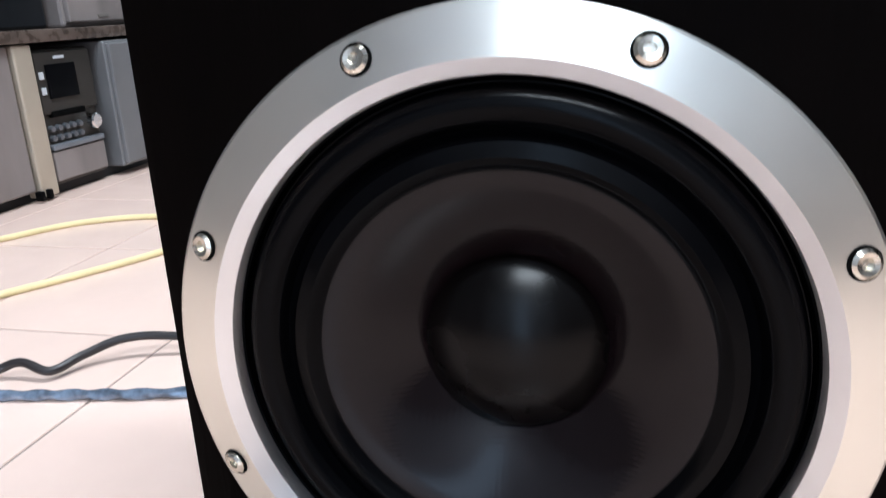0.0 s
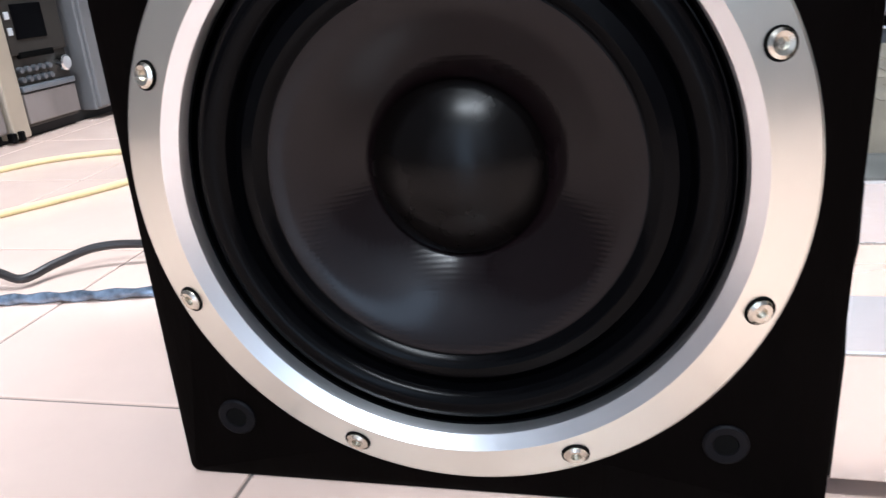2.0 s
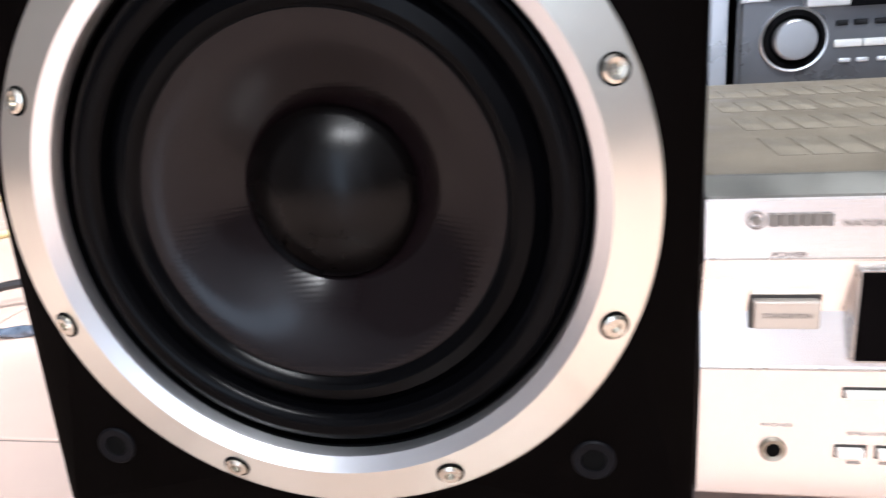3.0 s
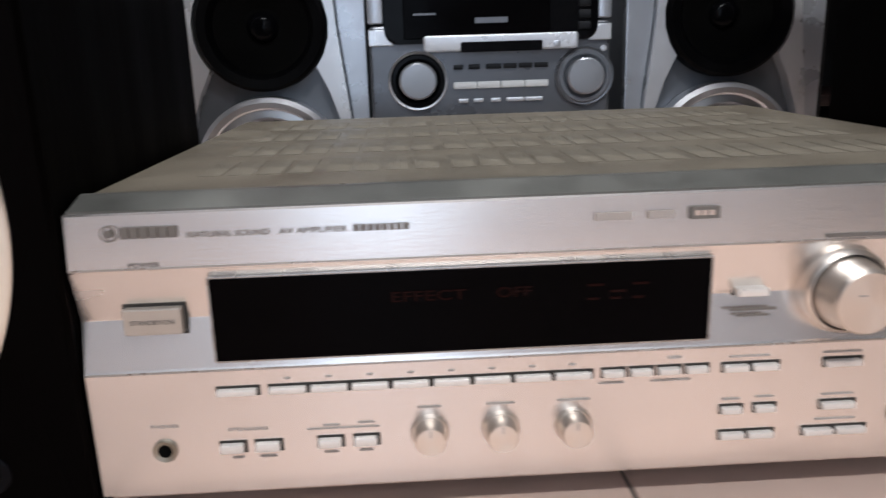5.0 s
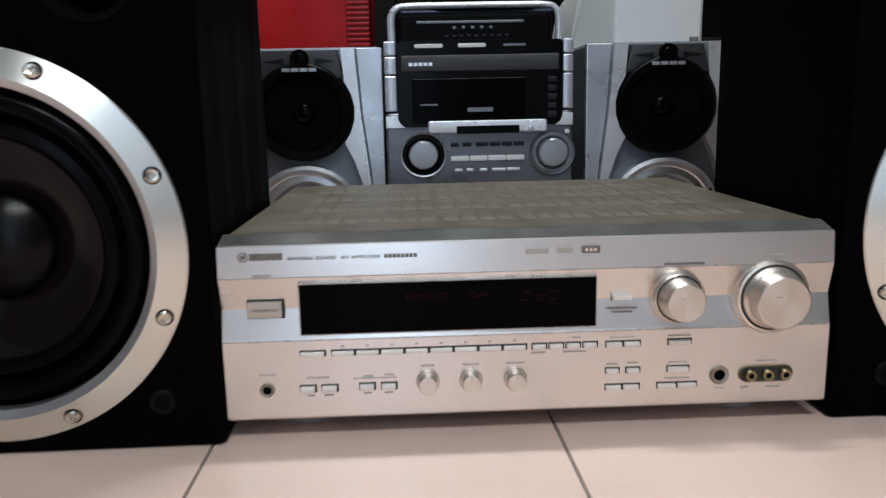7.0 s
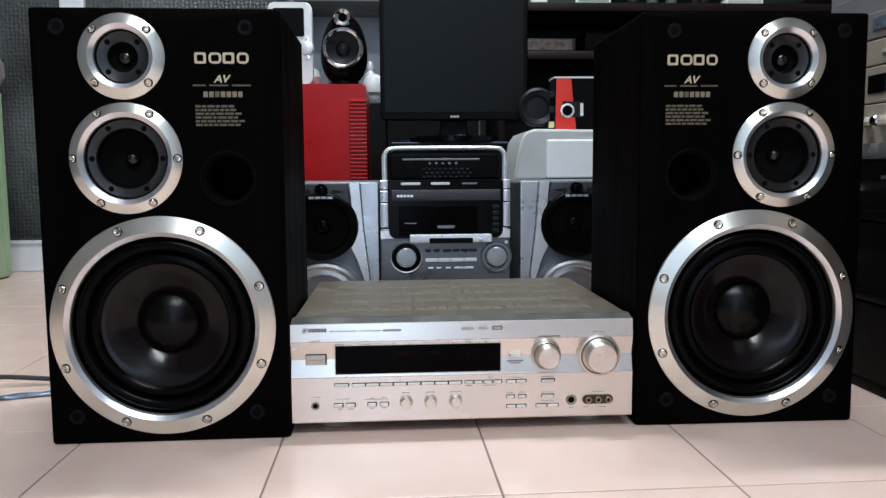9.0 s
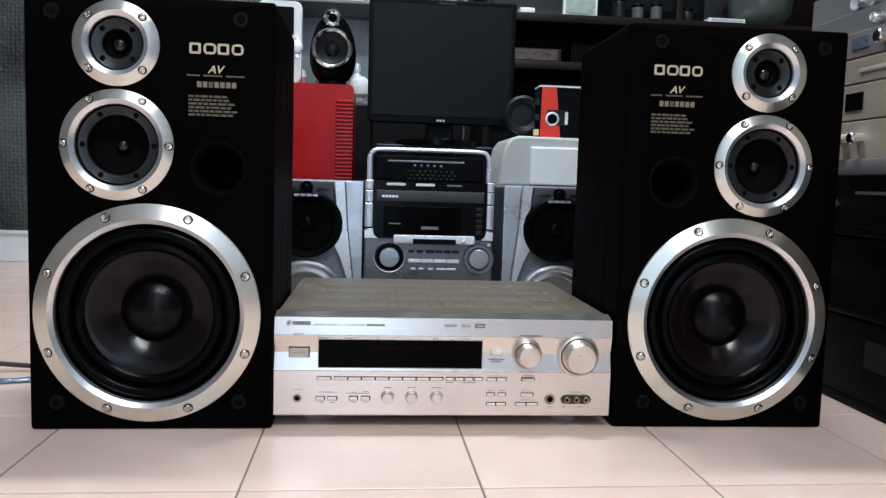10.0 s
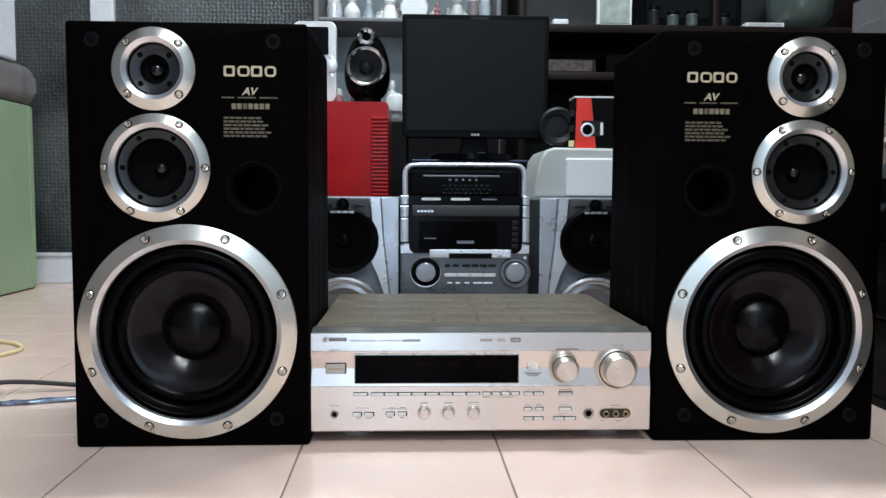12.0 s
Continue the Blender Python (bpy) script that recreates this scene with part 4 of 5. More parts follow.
def red_case():
    t = thing("red_case", (-0.274, 0.935, 0.306), "bright red metal case with ribbed vent strip on low table", "case")
    part("body", prism(rounded(-0.150, 0.122, 0.0, 0.2395, (0.004, 0.006, 0.010, 0.004), 5), 0.0, 0.24, bev=0.004), M["red"], t, "glossy red body")
    part("strip", box(0.080, 0.118, -0.0022, 0.01, 0.006, 0.205, 0.001), M["red"], t)
    for k in range(21):
        z = 0.010 + k * 0.0093
        part("rib", box(0.081, 0.1225, -0.0075, 0.004, z, z + 0.0052, 0.0012), M["red"], t, "red vent rib" if k == 0 else "")
    return t


red_case()


def egg_speaker():
    t = thing("egg_speaker", (-0.206, 0.965, 0.5455), "small egg-shaped black speaker with chrome rings on the red case", "speaker")
    bm = bmesh.new()
    rings = []
    for k in range(17):
        a = math.pi * k / 16
        z = 0.089 - 0.087 * math.cos(a)
        r = 0.0585 * math.sin(a) ** 0.8 * (1.12 - 0.30 * (z / 0.176))
        rings.append([bm.verts.new((r * math.cos(2 * math.pi * j / 32), 0.02 + 0.75 * r * math.sin(2 * math.pi * j / 32), max(0.0, z))) for j in range(32)])
    for a, b in zip(rings, rings[1:]):
        for j in range(32):
            bm.faces.new((a[j], a[(j + 1) % 32], b[(j + 1) % 32], b[j]))
    bmesh.ops.remove_doubles(bm, verts=bm.verts, dist=0.0004)
    part("shell", bm, M["gloss_black"], t, "glossy black egg shell", smooth=80)
    part("base", disc_z(0.035, 0.0, 0.010, 0.0, 0.02), M["black"], t)
    w = part("woofer_ring", lathe([(0.049, 0.006), (0.048, -0.010), (0.044, -0.014), (0.0395, -0.011), (0.038, -0.004)], 56), M["chrome"], t, "chrome woofer ring", (0, -0.024, 0.085))
    part("cone", lathe([(0.0385, -0.006), (0.016, 0.004), (0.014, 0.003), (0.008, -0.003), (0, -0.005)], 48), M["grey_black"], w, "charcoal cone")
    tr = part("tweeter_ring", lathe([(0.0235, 0.010), (0.022, -0.006), (0.018, -0.010), (0.0105, -0.006), (0.010, 0.0)], 48), M["chrome"], t, "chrome tweeter ring", (0, -0.008, 0.160))
    part("opening", lathe([(0.0103, -0.004), (0, -0.003)], 24), M["hole"], tr)
    return t


egg_speaker()

wd = thing("white_player", (-0.325, 0.955, 0.5455), "white portable player with dark screen upright on the red case", "player")
part("frame", prism(rounded(-0.060, 0.044, 0.0, 0.196, 0.014, 5), 0.0, 0.03, bev=0.004), M["white_plastic"], wd, "white rounded frame")
part("screen", prism(rounded(-0.048, 0.026, 0.115, 0.182, 0.004, 3), -0.002, 0.01), M["gloss_black"], wd, "dark screen")
part("knob", lathe([(0.017, 0.002), (0.016, -0.006), (0.012, -0.008), (0, -0.008)], 32), M["silver_light"], wd, "silver round knob", (0.032, 0, 0.088))
for k in range(3):
    part("button", lathe([(0.0055, 0.002), (0.005, -0.004), (0, -0.0045)], 20), M["chrome"], wd, "", (0.033, 0, 0.108 - k * 0.021))


def boombox():
    t = thing("radio_player", (0.0210, 0.684, 0.316), "black portable radio with silver handle on top of the mini stereo", "radio")
    t.scale = (1, 1, 0.84)
    part("body", prism(rounded(-0.118, 0.118, 0.0, 0.066, 0.008, 4), 0.0, 0.14, bev=0.005), M["black"], t, "black body")
    part("slot", box(-0.090, 0.075, -0.0025, 0.004, 0.048, 0.0535, 0.0012), M["silver_dark"], t, "grey slot line")
    for r in range(3):
        for k in range(9):
            part("grille_cell", lathe([(0.0052, 0.001), (0.0050, -0.0012), (0.0040, -0.0006), (0, 0.0006)], 6), M["grey_black"], t, "", (-0.044 + k * 0.0115 + (0.0058 if r % 2 else 0), 0, 0.010 + r * 0.0098))
    for k in range(5):
        part("dial", lathe([(0.0034, 0.001), (0.0030, -0.005), (0, -0.006)], 16), M["silver_dark"], t, "", (-0.032 + k * 0.014, 0, 0.0405))
    part("handle", sweep([(-0.1275, -0.004, -0.0), (-0.1278, -0.004, 0.030), (-0.1275, -0.004, 0.058), (-0.1220, -0.004, 0.072), (-0.108, -0.004, 0.0785), (-0.05, -0.004, 0.0795), (0.05, -0.004, 0.0795), (0.108, -0.004, 0.0785), (0.1220, -0.004, 0.072), (0.1275, -0.004, 0.058), (0.1278, -0.004, 0.030), (0.1275, -0.004, 0.0)], 0.0058, 12, 6), M["silver_light"], t, "silver arched handle")
    return t


boombox()

wp = thing("printer", (0.292, 0.748, 0.314), "white and grey printer with sloping shoulders on the stereo speaker", "printer")
part("body", prism([(-0.112, 0.0), (0.108, 0.0), (0.108, 0.096), (0.098, 0.110), (-0.066, 0.112), (-0.084, 0.106), (-0.097, 0.088)], 0.004, 0.20, bev=0.006, seg=3), M["white_grey"], wp, "grey rounded housing")
part("front_door", box(-0.040, 0.102, -0.004, 0.02, 0.003, 0.088, 0.004), M["white_plastic"], wp, "white front flap")
part("latch", box(0.083, 0.098, -0.0055, 0.0, 0.012, 0.022, 0.001), M["grey_box"], wp)

cb = thing("camera_carton", (0.337, 0.82, 0.4265), "red and black camera carton standing on the printer", "carton")
part("carton", box(-0.052, 0.060, 0.0, 0.06, 0.0, 0.121, 0.0008), M["black"], cb, "black card carton")
part("red_panel", prism([(-0.050, 0.001), (-0.001, 0.001), (-0.014, 0.118), (-0.048, 0.118)], -0.0006, 0.002), M["red_card"], cb, "printed red panel")
part("top_edge", box(-0.0535, 0.0605, -0.001, 0.061, 0.1185, 0.1225), M["white_plastic"], cb)
pic = part("printed_camera", prism(rounded(-0.034, 0.016, 0.030, 0.066, 0.003, 3), -0.0012, 0.0), M["grey_black"], cb, "printed camera picture")
part("printed_lens", lathe([(0.0165, -0.0015), (0.0155, -0.0020), (0.0120, -0.0020), (0.0115, -0.0014)], 32, -0.022, 0.045), M["silver_light"], pic)
part("printed_glass", lathe([(0.0116, -0.0016), (0, -0.0016)], 24, -0.022, 0.045), M["gloss_black"], pic)
part("printed_grip", box(0.008, 0.015, -0.0018, -0.001, 0.033, 0.062), M["white_plastic"], pic)
for k in range(3):
    part("printed_square", box(-0.064 + 0.0, -0.0525, 0.0, 0.01, 0.006 + k * 0.035, 0.020 + k * 0.035), M["yellow"] if k == 0 else M["grey_black"], cb)
hp = thing("headphones", (0.257, 0.89, 0.426), "black round headphone cup leaning behind the printer", "headphones")
part("cup", lathe([(0.046, 0.0), (0.046, -0.014), (0.040, -0.018), (0.028, -0.014), (0.026, -0.006), (0, -0.006)], 40, 0.0, 0.058), M["grey_black"], hp, "grey-black ear cushion")
part("stem", box(-0.008, 0.008, -0.010, 0.0, 0.0, 0.02, 0.002), M["black"], hp)


# ---- far wall: patterned glass partition ----
gp = tagged(new("glass_partition"), "patterned dark glass partition with white frames and a white plinth", "partition", kind="structure")
gp.location = (-1.2, 1.77, 0)
part("plinth", box(-0.72, 0.78, 0.0, 0.05, 0.0, 0.104, 0.004), M["skirting"], gp, "white painted plinth")
part("plinth_cap", box(-0.72, 0.78, -0.006, 0.05, 0.096, 0.108, 0.002), M["skirting"], gp)
for px0, px1 in ((-0.70, -0.012), (0.072, 0.76)):
    part("pane", box(px0, px1, 0.018, 0.030, 0.108, 2.3), M["frosted"], gp, "dark patterned glass pane")
for px0 in (-0.72, -0.01, 0.76):
    part("stile", box(px0, px0 + (0.08 if px0 == -0.01 else 0.02), 0.0, 0.05, 0.108, 2.3, 0.004), M["skirting"], gp, "white frame upright")


# ---- bookcase, its contents, and the pale display cabinet ----
bc = thing("bookcase", (0.232, 1.404, 0), "dark-stained wooden bookcase with open shelves against the far wall", "bookcase")
for x0 in (0.0, 0.60, 1.12):
    part("upright", box(x0, x0 + 0.022, 0.0, 0.30, 0.0, 1.35, 0.002), M["brown"], bc)
for z in (0.05, 0.36, 0.673, 0.817, 1.33):
    part("shelf", box(-0.01, 1.15, -0.006, 0.30, z, z + 0.026, 0.004), M["brown"], bc, "dark brown shelf board")
part("back", box(0.0, 1.142, 0.295, 0.305, 0.0, 0.83), M["table"], bc)
part("upper_back", box(0.0, 1.142, 0.295, 0.305, 0.83, 1.35), M["shelf_back"], bc, "grey-green panel behind the upper shelf")


def simple_box(name, label, cat, b, m, bev=0.003, front=None, fm=None):
    x0, x1, y0, y1, z0, z1 = b
    t = thing(name, ((x0 + x1) / 2, y0, z0), label, cat)
    hw, d, h = (x1 - x0) / 2, y1 - y0, z1 - z0
    part("body", box(-hw, hw, 0, d, 0, h, bev), M[m], t)
    if front:
        part(front, box(-hw * 0.86, hw * 0.86, -0.002, 0.004, h * 0.1, h * 0.9, 0.001), M[fm], t)
    return t


simple_box("photo_frame", "white photo frame standing on the bookcase shelf", "photo frame", (0.478, 0.587, 1.434, 1.449, 0.843, 0.950), "white_plastic", 0.002, "picture", "picture")
simple_box("tape_box", "grey printed box lying on the bookcase shelf", "box", (0.305, 0.474, 1.42, 1.55, 0.699, 0.739), "grey_black", 0.002, "label", "stone")
simple_box("small_carton", "small white carton on the bookcase shelf", "carton", (0.339, 0.386, 1.42, 1.46, 0.843, 0.862), "white_plastic")
simple_box("white_book", "white book lying on the bookcase shelf", "book", (0.943, 1.063, 1.42, 1.56, 0.843, 0.859), "white_plastic", 0.001, "spine", "white_grey")
simple_box("television", "old black television set on the bookcase shelf", "television", (0.633, 0.938, 1.44, 1.65, 0.843, 1.14), "black", 0.008, "screen", "screen")
simple_box("tin_box", "dark tin box on the lower bookcase shelf", "tin", (0.514, 0.674, 1.46, 1.58, 0.699, 0.766), "black", 0.004, "label", "black")
for bx, bh, bm_ in ((0.640, 0.05, "grey_black"), (0.700, 0.035, "bowl"), (0.760, 0.04, "bowl"), (0.860, 0.03, "grey_black")):
    t = thing("jar", (bx + 0.013, 1.425, 0.843), "small grey glass jar on the bookcase shelf", "jar", "jars on the shelf")
    part("jar_body", prism([(0.018 * math.cos(2 * math.pi * k / 20), 0.0 + 0.018 * math.sin(2 * math.pi * k / 20)) for k in range(20)], 0, bh, "Z", bev=0.003), M[bm_], t)
    part("lid", prism([(0.0185 * math.cos(2 * math.pi * k / 20), 0.0185 * math.sin(2 * math.pi * k / 20)) for k in range(20)], bh, bh + 0.01, "Z", bev=0.002), M["black"], t)
gb = thing("glass_bowl", (1.165, 1.53, 0.843), "large greenish glass bowl on the bookcase", "bowl")
part("bowl", lathe([(0, 0.004), (0.05, 0.0), (0.075, 0.012), (0.10, 0.05), (0.105, 0.11), (0.10, 0.16), (0.096, 0.16), (0.10, 0.11), (0.095, 0.05), (0.07, 0.018), (0, 0.012)], 40, axis="Z"), M["bowl"], gb, "greenish glass")

dc = thing("display_cabinet", (-0.41, 1.53, 0), "pale grey display cabinet with shelves of small ornaments", "cabinet")
part("back", box(0.0, 0.60, 0.26, 0.27, 0.0, 1.5), M["pale_glass"], dc, "pale blue-grey back panel")
for dx0 in (0.004, 0.302):
    part("door", box(dx0, dx0 + 0.294, -0.004, 0.012, 0.02, 0.555, 0.003), M["table"], dc, "black lower cabinet door")
for x0 in (0.0, 0.585):
    part("side", box(x0, x0 + 0.015, 0.0, 0.26, 0.0, 1.5, 0.002), M["grey_box"], dc)
for z in (0.10, 0.555, 0.873, 1.2):
    part("shelf", box(0.015, 0.585, 0.01, 0.26, z, z + 0.012, 0.002), M["grey_box"], dc)
rng = random.Random(11)
cols = ["pale_glass", "rose", "white_plastic", "white_grey", "drum", "white_plastic", "rose", "silver_light"]


def ornament(x, y, z, r, h, m, kind):
    """Small glazed figure: a vase, a lidded pot or a standing figurine with a round head."""
    t = thing("ornament", (x, y, z), "small glazed ornament on the display cabinet shelf", "ornament", "ornaments in the cabinet")
    if kind == 0:
        part("figure", lathe([(0, 0), (r * 0.7, 0), (r * 1.1, h * 0.3), (r, h * 0.55), (r * 0.45, h * 0.8), (r * 0.6, h), (r * 0.45, h), (0, h * 0.9)], 20, axis="Z"), M[m], t)
    elif kind == 1:
        part("figure", lathe([(0, 0), (r, 0), (r * 1.15, h * 0.35), (r, h * 0.6), (0, h * 0.62)], 20, axis="Z"), M[m], t)
        part("lid", lathe([(r * 1.02, h * 0.6), (r * 0.8, h * 0.76), (r * 0.2, h * 0.84), (r * 0.25, h * 0.95), (0, h)], 20, axis="Z"), M["white_grey"], t)
    else:
        part("figure", lathe([(0, 0), (r, 0), (r * 0.85, h * 0.25), (r * 0.55, h * 0.5), (r * 0.7, h * 0.62), (r * 0.3, h * 0.74), (r * 0.42, h * 0.85), (r * 0.3, h * 0.97), (0, h)], 20, axis="Z"), M[m], t)


for z, y0 in ((0.885, 1.60), (0.885, 1.70), (0.567, 1.60)):
    x = -0.375
    while x < 0.13:
        r, h = rng.uniform(0.016, 0.030), rng.uniform(0.06, 0.13)
        ornament(x + r, y0 + rng.uniform(-0.015, 0.02), z, r, h, rng.choice(cols), rng.randrange(3))
        x += 2 * r + rng.uniform(0.004, 0.022)
pl = thing("plate", (-0.09, 1.565, 0.885), "pale oval plate leaning on the cabinet shelf", "plate")
gl = thing("globe_lamp", (-0.150, 1.555, 0.567), "white round glass globe on the cabinet shelf", "globe")
part("globe", lathe([(0, 0.0), (0.014, 0.0), (0.016, 0.012), (0.030, 0.022), (0.036, 0.045), (0.030, 0.068), (0.014, 0.080), (0, 0.082)], 32, axis="Z"), M["white_plastic"], gl)
part("dish", lathe([(0.045, 0.0), (0.04, 0.008), (0.03, 0.006), (0, 0.008)], 32, 0, 0.045), M["white_plastic"], pl)


# ---- audio rack beside the right loudspeaker, fronts toward -x ----
def component(x, y0, y1, z0, z1, m, label, knobs=(), windows=(), buttons=0, name="audio_component", group="stacked audio components", sg=-1):
    """sg -1: its front looks toward -x; +1: toward +x."""
    t = thing(name, (x, (y0 + y1) / 2, z0), label, "audio component", group)
    hw, h = (y1 - y0) / 2, z1 - z0
    dx = -sg
    part("case", box(min(0, dx * 0.30), max(0, dx * 0.30), -hw, hw, 0.004, h - 0.002, 0.002), M[m], t)
    part("front", box(min(sg * 0.006, 0), max(sg * 0.006, 0), -hw - 0.002, hw + 0.002, 0.0, h, 0.0015), M[m], t)
    for ky, kz, r in knobs:
        part("knob", lathe([(r, 0.0), (r * 0.95, 0.016), (r * 0.8, 0.018), (0, 0.018)], 24, axis="X"), M["chrome"], t, "", (sg * 0.006, ky, kz)).scale = (1 if sg > 0 else -1, 1, 1)
    for a, b, c, d, wm in windows:
        part("window", box(min(sg * 0.008, 0), max(sg * 0.008, 0), a, b, c, d, 0.0006), M[wm], t)
    for k in range(buttons):
        part("button", box(min(sg * 0.010, 0), max(sg * 0.010, 0), -hw + 0.03 + k * 0.022, -hw + 0.044 + k * 0.022, h * 0.2, h * 0.38, 0.001), M["silver"], t)
    return t


rk = thing("audio_rack", (0.612, -0.30, 0), "black audio rack with equipment, standing on the tiled floor", "rack")
for yy in (0.0, 0.62):
    part("side_panel", box(0.0, 0.45, yy, yy + 0.02, 0.0, 0.345, 0.002), M["black"], rk)
for z in (0.0, 0.135, 0.255):
    part("shelf", box(0.004, 0.45, 0.02, 0.62, z, z + 0.016, 0.002), M["black"], rk)
part("back", box(0.43, 0.445, 0.02, 0.62, 0.016, 0.345), M["black"], rk)
part("top", box(-0.008, 0.46, -0.01, 0.65, 0.345, 0.368, 0.003), M["grey_box"], rk, "grey rack top")
component(0.624, -0.27, 0.31, 0.271, 0.343, "black", "black tape deck on the rack shelf", [(0.15, 0.03, 0.008)], [(-0.10, 0.10, 0.045, 0.05, "silver_dark")], 5)
component(0.624, -0.27, 0.31, 0.151, 0.251, "black", "black amplifier on the rack shelf", [(0.20, 0.04, 0.01), (0.16, 0.04, 0.008)], [(-0.15, 0.05, 0.06, 0.085, "gloss_black")], 4)
component(0.624, -0.27, 0.31, 0.016, 0.131, "black", "black receiver on the lowest rack shelf", [(0.18, 0.06, 0.012)], [(-0.2, 0.05, 0.05, 0.09, "grey_black")], 3)
component(0.617, -0.26, 0.32, 0.368, 0.424, "cream", "champagne amplifier with two round knobs, on the rack", [(0.115, 0.030, 0.009), (0.080, 0.030, 0.009), (0.20, 0.030, 0.009)], [], 0)
component(0.617, -0.28, 0.32, 0.426, 0.478, "cream", "champagne disc player with a dark window, stacked on the rack", [], [(0.090, 0.130, 0.014, 0.040, "gloss_black")], 3)
component(0.617, -0.28, 0.32, 0.480, 0.516, "cream", "champagne tuner, stacked on the rack", [], [(-0.02, 0.10, 0.014, 0.020, "ink_pale")], 8)
component(0.617, -0.28, 0.32, 0.518, 0.556, "warm_panel", "grey equaliser with small blue windows, stacked on the rack", [(0.045, 0.019, 0.010)], [(0.085, 0.125, 0.012, 0.030, "cable_blue")], 4)
component(0.652, -0.28, 0.30, 0.558, 0.600, "grey_box", "pale grey deck on top of the stack", [(0.12, 0.02, 0.008)], [(-0.1, 0.05, 0.012, 0.028, "grey_black")], 5)
component(0.712, -0.28, 0.42, 0.602, 0.668, "grey_box", "dark grey receiver on top of the stack", [(0.2, 0.03, 0.014), (0.16, 0.03, 0.014)], [(-0.1, 0.1, 0.02, 0.05, "gloss_black")], 6)


# ---- low shelf unit along the left wall ----
lu = thing("low_shelf", (-1.272, 0.30, 0), "low grey shelf unit with a dark stone top along the wall", "shelf unit")
part("top", box(-0.40, 0.012, 0.0, 0.85, 0.252, 0.272, 0.003), M["stone"], lu, "dark mottled stone top")
part("plinth", box(-0.38, -0.02, 0.0, 0.85, 0.0, 0.018), M["grey_black"], lu)
part("door_panel", box(-0.38, 0.0, 0.02, 0.455, 0.018, 0.250, 0.004), M["warm_panel"], lu, "brushed grey door panel")
part("post", box(-0.38, 0.006, 0.459, 0.498, 0.006, 0.250, 0.003), M["cream"], lu, "beige upright post")
part("end_panel", box(-0.38, -0.03, 0.80, 0.84, 0.018, 0.252), M["grey_black"], lu)
for bx in (0.448, 0.466):
    part("hinge", box(0.0, 0.014, bx, bx + 0.009, 0.004, 0.020, 0.002), M["black"], lu)

ms = thing("small_stereo", (-1.277, 0.87, 0.018), "upright grey compact stereo with dark display in the low shelf", "stereo")
part("case", box(-0.30, 0.0, -0.068, 0.070, 0.0, 0.222, 0.003), M["chassis"], ms)
part("head_panel", box(-0.01, 0.006, -0.066, 0.068, 0.118, 0.218, 0.002), M["chassis"], ms, "dark brown upper front")
part("display", box(0.0, 0.009, -0.046, 0.024, 0.142, 0.198, 0.001), M["gloss_black"], ms, "black display")
part("maker_mark", box(0.0, 0.008, -0.022, 0.002, 0.206, 0.211), M["silver_light"], ms)
part("slot", box(0.0, 0.009, -0.050, 0.030, 0.112, 0.122, 0.001), M["hole"], ms)
for r, z in enumerate((0.094, 0.078)):
    for k in range(5):
        part("button", lathe([(0.0055, 0.0), (0.005, 0.008), (0, 0.009)], 14, axis="X"), M["silver_mid"], ms, "", (0.0, -0.054 + k * 0.017, z))
part("volume_knob", lathe([(0.015, 0.0), (0.014, 0.016), (0.011, 0.018), (0, 0.018)], 28, axis="X"), M["chrome"], ms, "silver volume knob", (0.0, 0.045, 0.094))
part("lower_flap", box(-0.01, 0.007, -0.064, 0.066, 0.006, 0.056, 0.002), M["warm_panel"], ms, "grey-brown lower flap")
part("flap_rim", box(-0.01, 0.010, -0.064, 0.066, 0.058, 0.068, 0.002), M["silver_dark"], ms)
for z in (0.15, 0.175):
    part("key", box(0.0, 0.009, -0.062, -0.053, z, z + 0.012, 0.001), M["silver_light"], ms)

sp = thing("grey_speaker", (-1.257, 1.015, 0.018), "plain grey cloth-fronted speaker beside the compact stereo", "speaker")
part("cabinet", box(-0.25, 0.0, -0.052, 0.060, 0.0, 0.228, 0.003), M["grey_box"], sp)
part("front_cloth", box(-0.004, 0.008, -0.048, 0.056, 0.004, 0.224, 0.003), M["grey_box"], sp, "light grey speaker cloth")
for y0, y1, z1, m, lab in ((0.48, 0.745, 0.56, "silver", "pale blue-grey appliance panel on the stone top"), (0.915, 1.10, 0.50, "warm_panel", "pale grey box on the stone top")):
    t = thing("appliance", (-1.292, (y0 + y1) / 2, 0.272), lab, "appliance")
    part("case", box(-0.30, 0.0, -(y1 - y0) / 2, (y1 - y0) / 2, 0.0, z1 - 0.272, 0.006), M[m], t)
    part("door", box(-0.004, 0.010, -(y1 - y0) / 2 + 0.006, (y1 - y0) / 2 - 0.006, 0.008, z1 - 0.280, 0.003), M[m], t)
    part("badge", box(0.008, 0.0115, -0.012, 0.016, 0.016, 0.021), M["ink"], t)
t = thing("dark_box", (-1.312, 0.83, 0.272), "dark low box between the appliances on the stone top", "box")
part("case", box(-0.25, 0.0, -0.07, 0.07, 0.0, 0.09, 0.006), M["grey_black"], t)
part("lid", box(-0.252, 0.004, -0.072, 0.072, 0.09, 0.10, 0.003), M["black"], t)

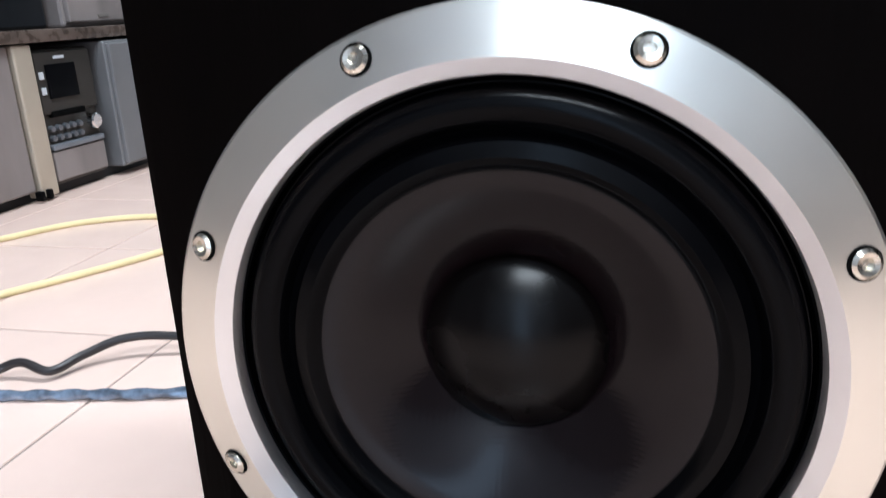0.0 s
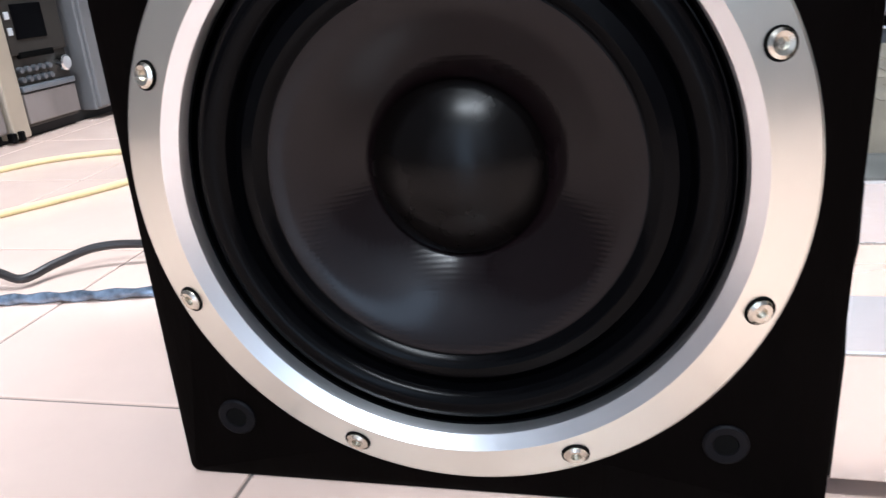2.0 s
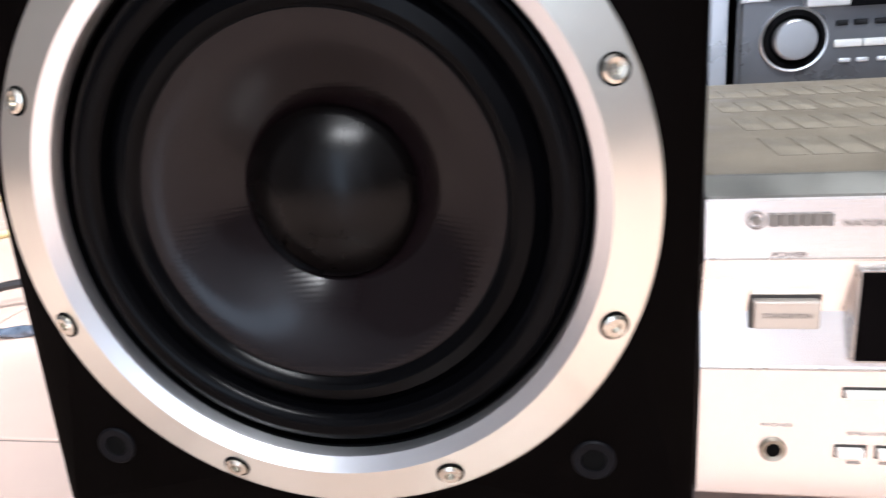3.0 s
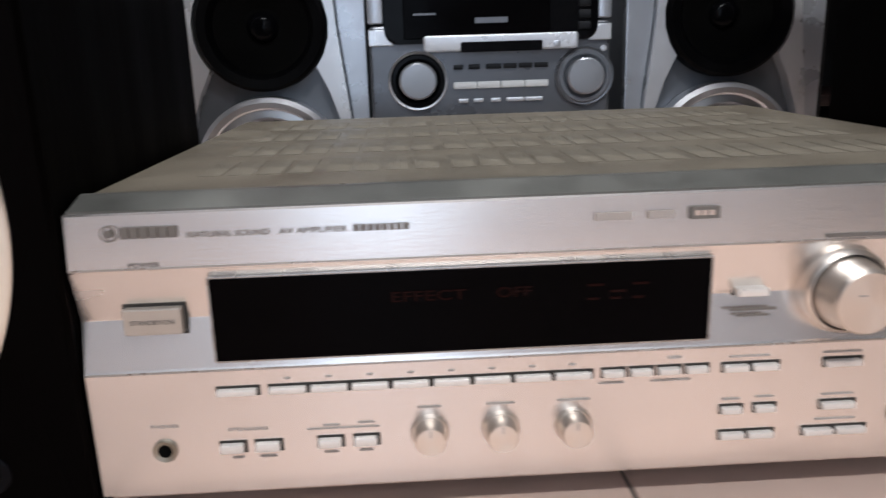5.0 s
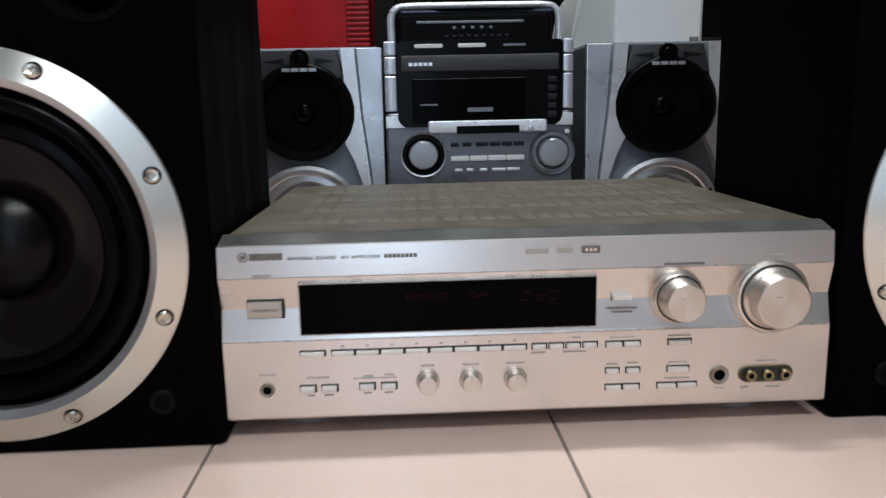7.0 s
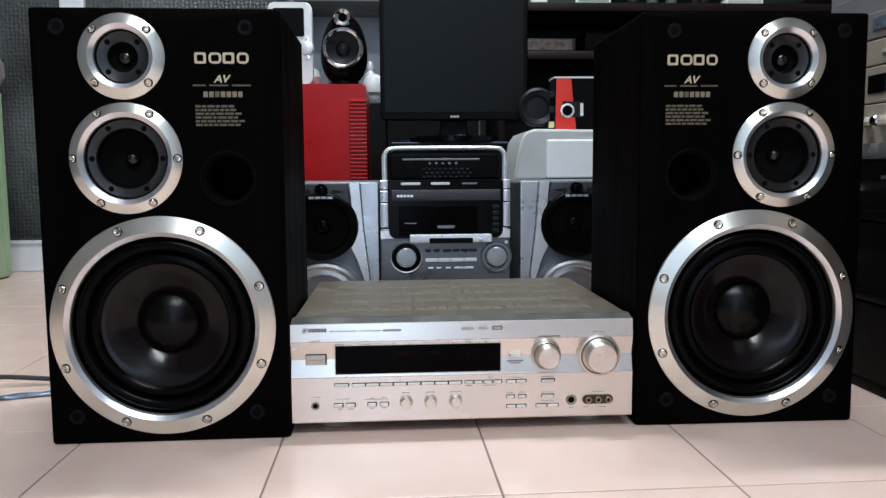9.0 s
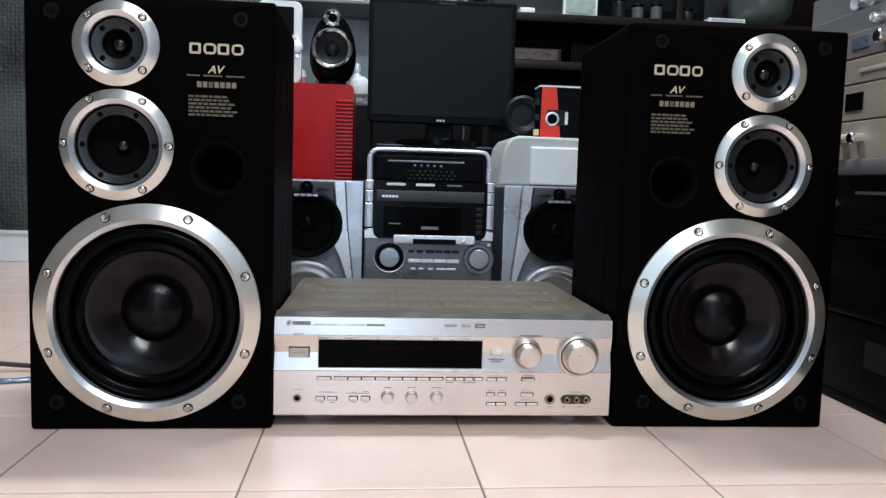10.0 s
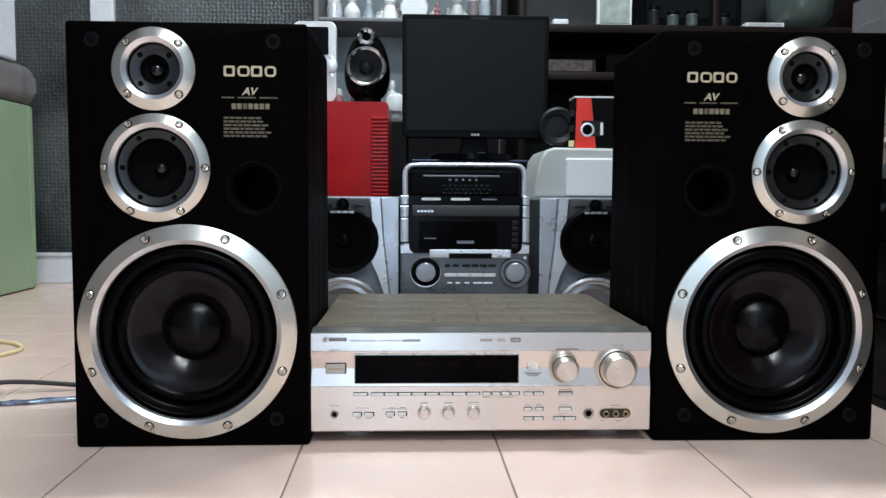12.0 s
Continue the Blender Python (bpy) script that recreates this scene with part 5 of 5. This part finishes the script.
# ---- green cabinet in the far corner ----
gc = thing("green_cabinet", (-1.352, 1.41, 0), "pale green enamelled cabinet on the tiled floor", "cabinet")
part("body", box(-0.40, 0.0, -0.25, 0.222, 0.004, 0.604, 0.004), M["green"], gc, "pale green enamel body")
part("side_seam", box(-0.01, 0.0025, 0.198, 0.2235, 0.01, 0.598, 0.001), M["green"], gc)
part("foot_strip", box(-0.39, -0.005, -0.24, 0.215, 0.0, 0.006), M["black"], gc)
gd = thing("vinyl_bag", (-1.502, 1.42, 0.604), "worn grey vinyl bag lying on the green cabinet", "bag")
part("bag", prism(rounded(-0.15, 0.165, 0.0, 0.128, 0.04, 6), -0.22, 0.22, "Y", bev=0.02, seg=3), M["drum"], gd, "worn grey vinyl")
part("strap", prism(rounded(-0.152, 0.167, -0.0, 0.130, 0.041, 6), 0.13, 0.16, "Y", bev=0.003), M["grey_box"], gd)
wb = thing("white_box", (-1.482, 1.39, 0.734), "white plastic box on top of the grey bag", "box")
part("body", box(-0.15, 0.13, -0.20, 0.165, 0.0, 0.205, 0.008), M["skirting"], wb)
part("lid", box(-0.153, 0.133, -0.203, 0.168, 0.19, 0.215, 0.006), M["skirting"], wb)

# ---- cables on the floor ----
yc = tagged(part("yellow_cable", sweep([(-1.27, 0.38, 0.004), (-1.22, 0.46, 0.004), (-1.157, 0.552, 0.004), (-1.101, 0.634, 0.004), (-1.008, 0.676, 0.004), (-0.93, 0.655, 0.004), (-0.878, 0.59, 0.004), (-0.890, 0.522, 0.004), (-0.937, 0.434, 0.004), (-0.985, 0.359, 0.004), (-1.03, 0.28, 0.004), (-1.12, 0.13, 0.004)], 0.0042, 10, 8), M["yellow"]), "thin yellow cable looped on the tiled floor", "cable")
bk = tagged(part("black_cable", sweep([(-0.97, 0.02, 0.004), (-0.89, 0.13, 0.006), (-0.836, 0.190, 0.008), (-0.812, 0.203, 0.014), (-0.784, 0.203, 0.008), (-0.770, 0.228, 0.012), (-0.745, 0.252, 0.018), (-0.700, 0.266, 0.016), (-0.60, 0.28, 0.006), (-0.50, 0.29, 0.004)], 0.0038, 10, 8), M["cable_black"]), "black power cable on the tiled floor", "cable")
bl = tagged(part("blue_cable", sweep([(-1.00, 0.10, 0.004), (-0.90, 0.142, 0.004), (-0.804, 0.165, 0.004), (-0.735, 0.178, 0.004), (-0.657, 0.194, 0.004), (-0.52, 0.240, 0.004), (-0.47, 0.27, 0.004)], 0.0042, 14, 16, twist=0.5, lobes=2), M["cable_blue"]), "twisted clear blue speaker cable on the tiled floor", "cable")
sm = tagged(part("tangled_cords", sweep([(-0.071, 0.998, 0.410), (-0.021, 0.968, 0.411), (0.009, 0.953, 0.416), (0.039, 0.946, 0.412), (0.079, 0.950, 0.422), (0.119, 0.953, 0.411), (0.159, 0.988, 0.410)], 0.0035, 8, 8), M["cable_navy"]), "dark blue cord under the monitor", "cable")


# ---- tiled floor ----
floor = tagged(part("floor", box(X0, X1, Y0, Y1, -0.06, -0.0012), M["grout"]), "pale pink-beige ceramic tiled floor with grey joints", "floor", kind="structure")
P = 0.2485
tile_mesh = finish(box(-P / 2 + 0.0010, P / 2 - 0.0010, -P / 2 + 0.0010, P / 2 - 0.0010, -0.008, 0.0, 0.0012, 2), "tile", M["tile"])
for i in range(-9, 8):
    for j in range(-12, 9):
        u, v = (i + 0.5) * P, (j + 0.5) * P
        ca, sa = math.cos(radians(0.65)), math.sin(radians(0.65))
        px, py = 0.0192 + u * ca - v * sa, 0.0523 + u * sa + v * ca
        if X0 + 0.05 < px < X1 - 0.05 and Y0 + 0.05 < py < Y1 - 0.05:
            tl = part("tile", tile_mesh, None, floor, "", (px, py, 0))
            tl.rotation_euler = (0, 0, radians(0.65))
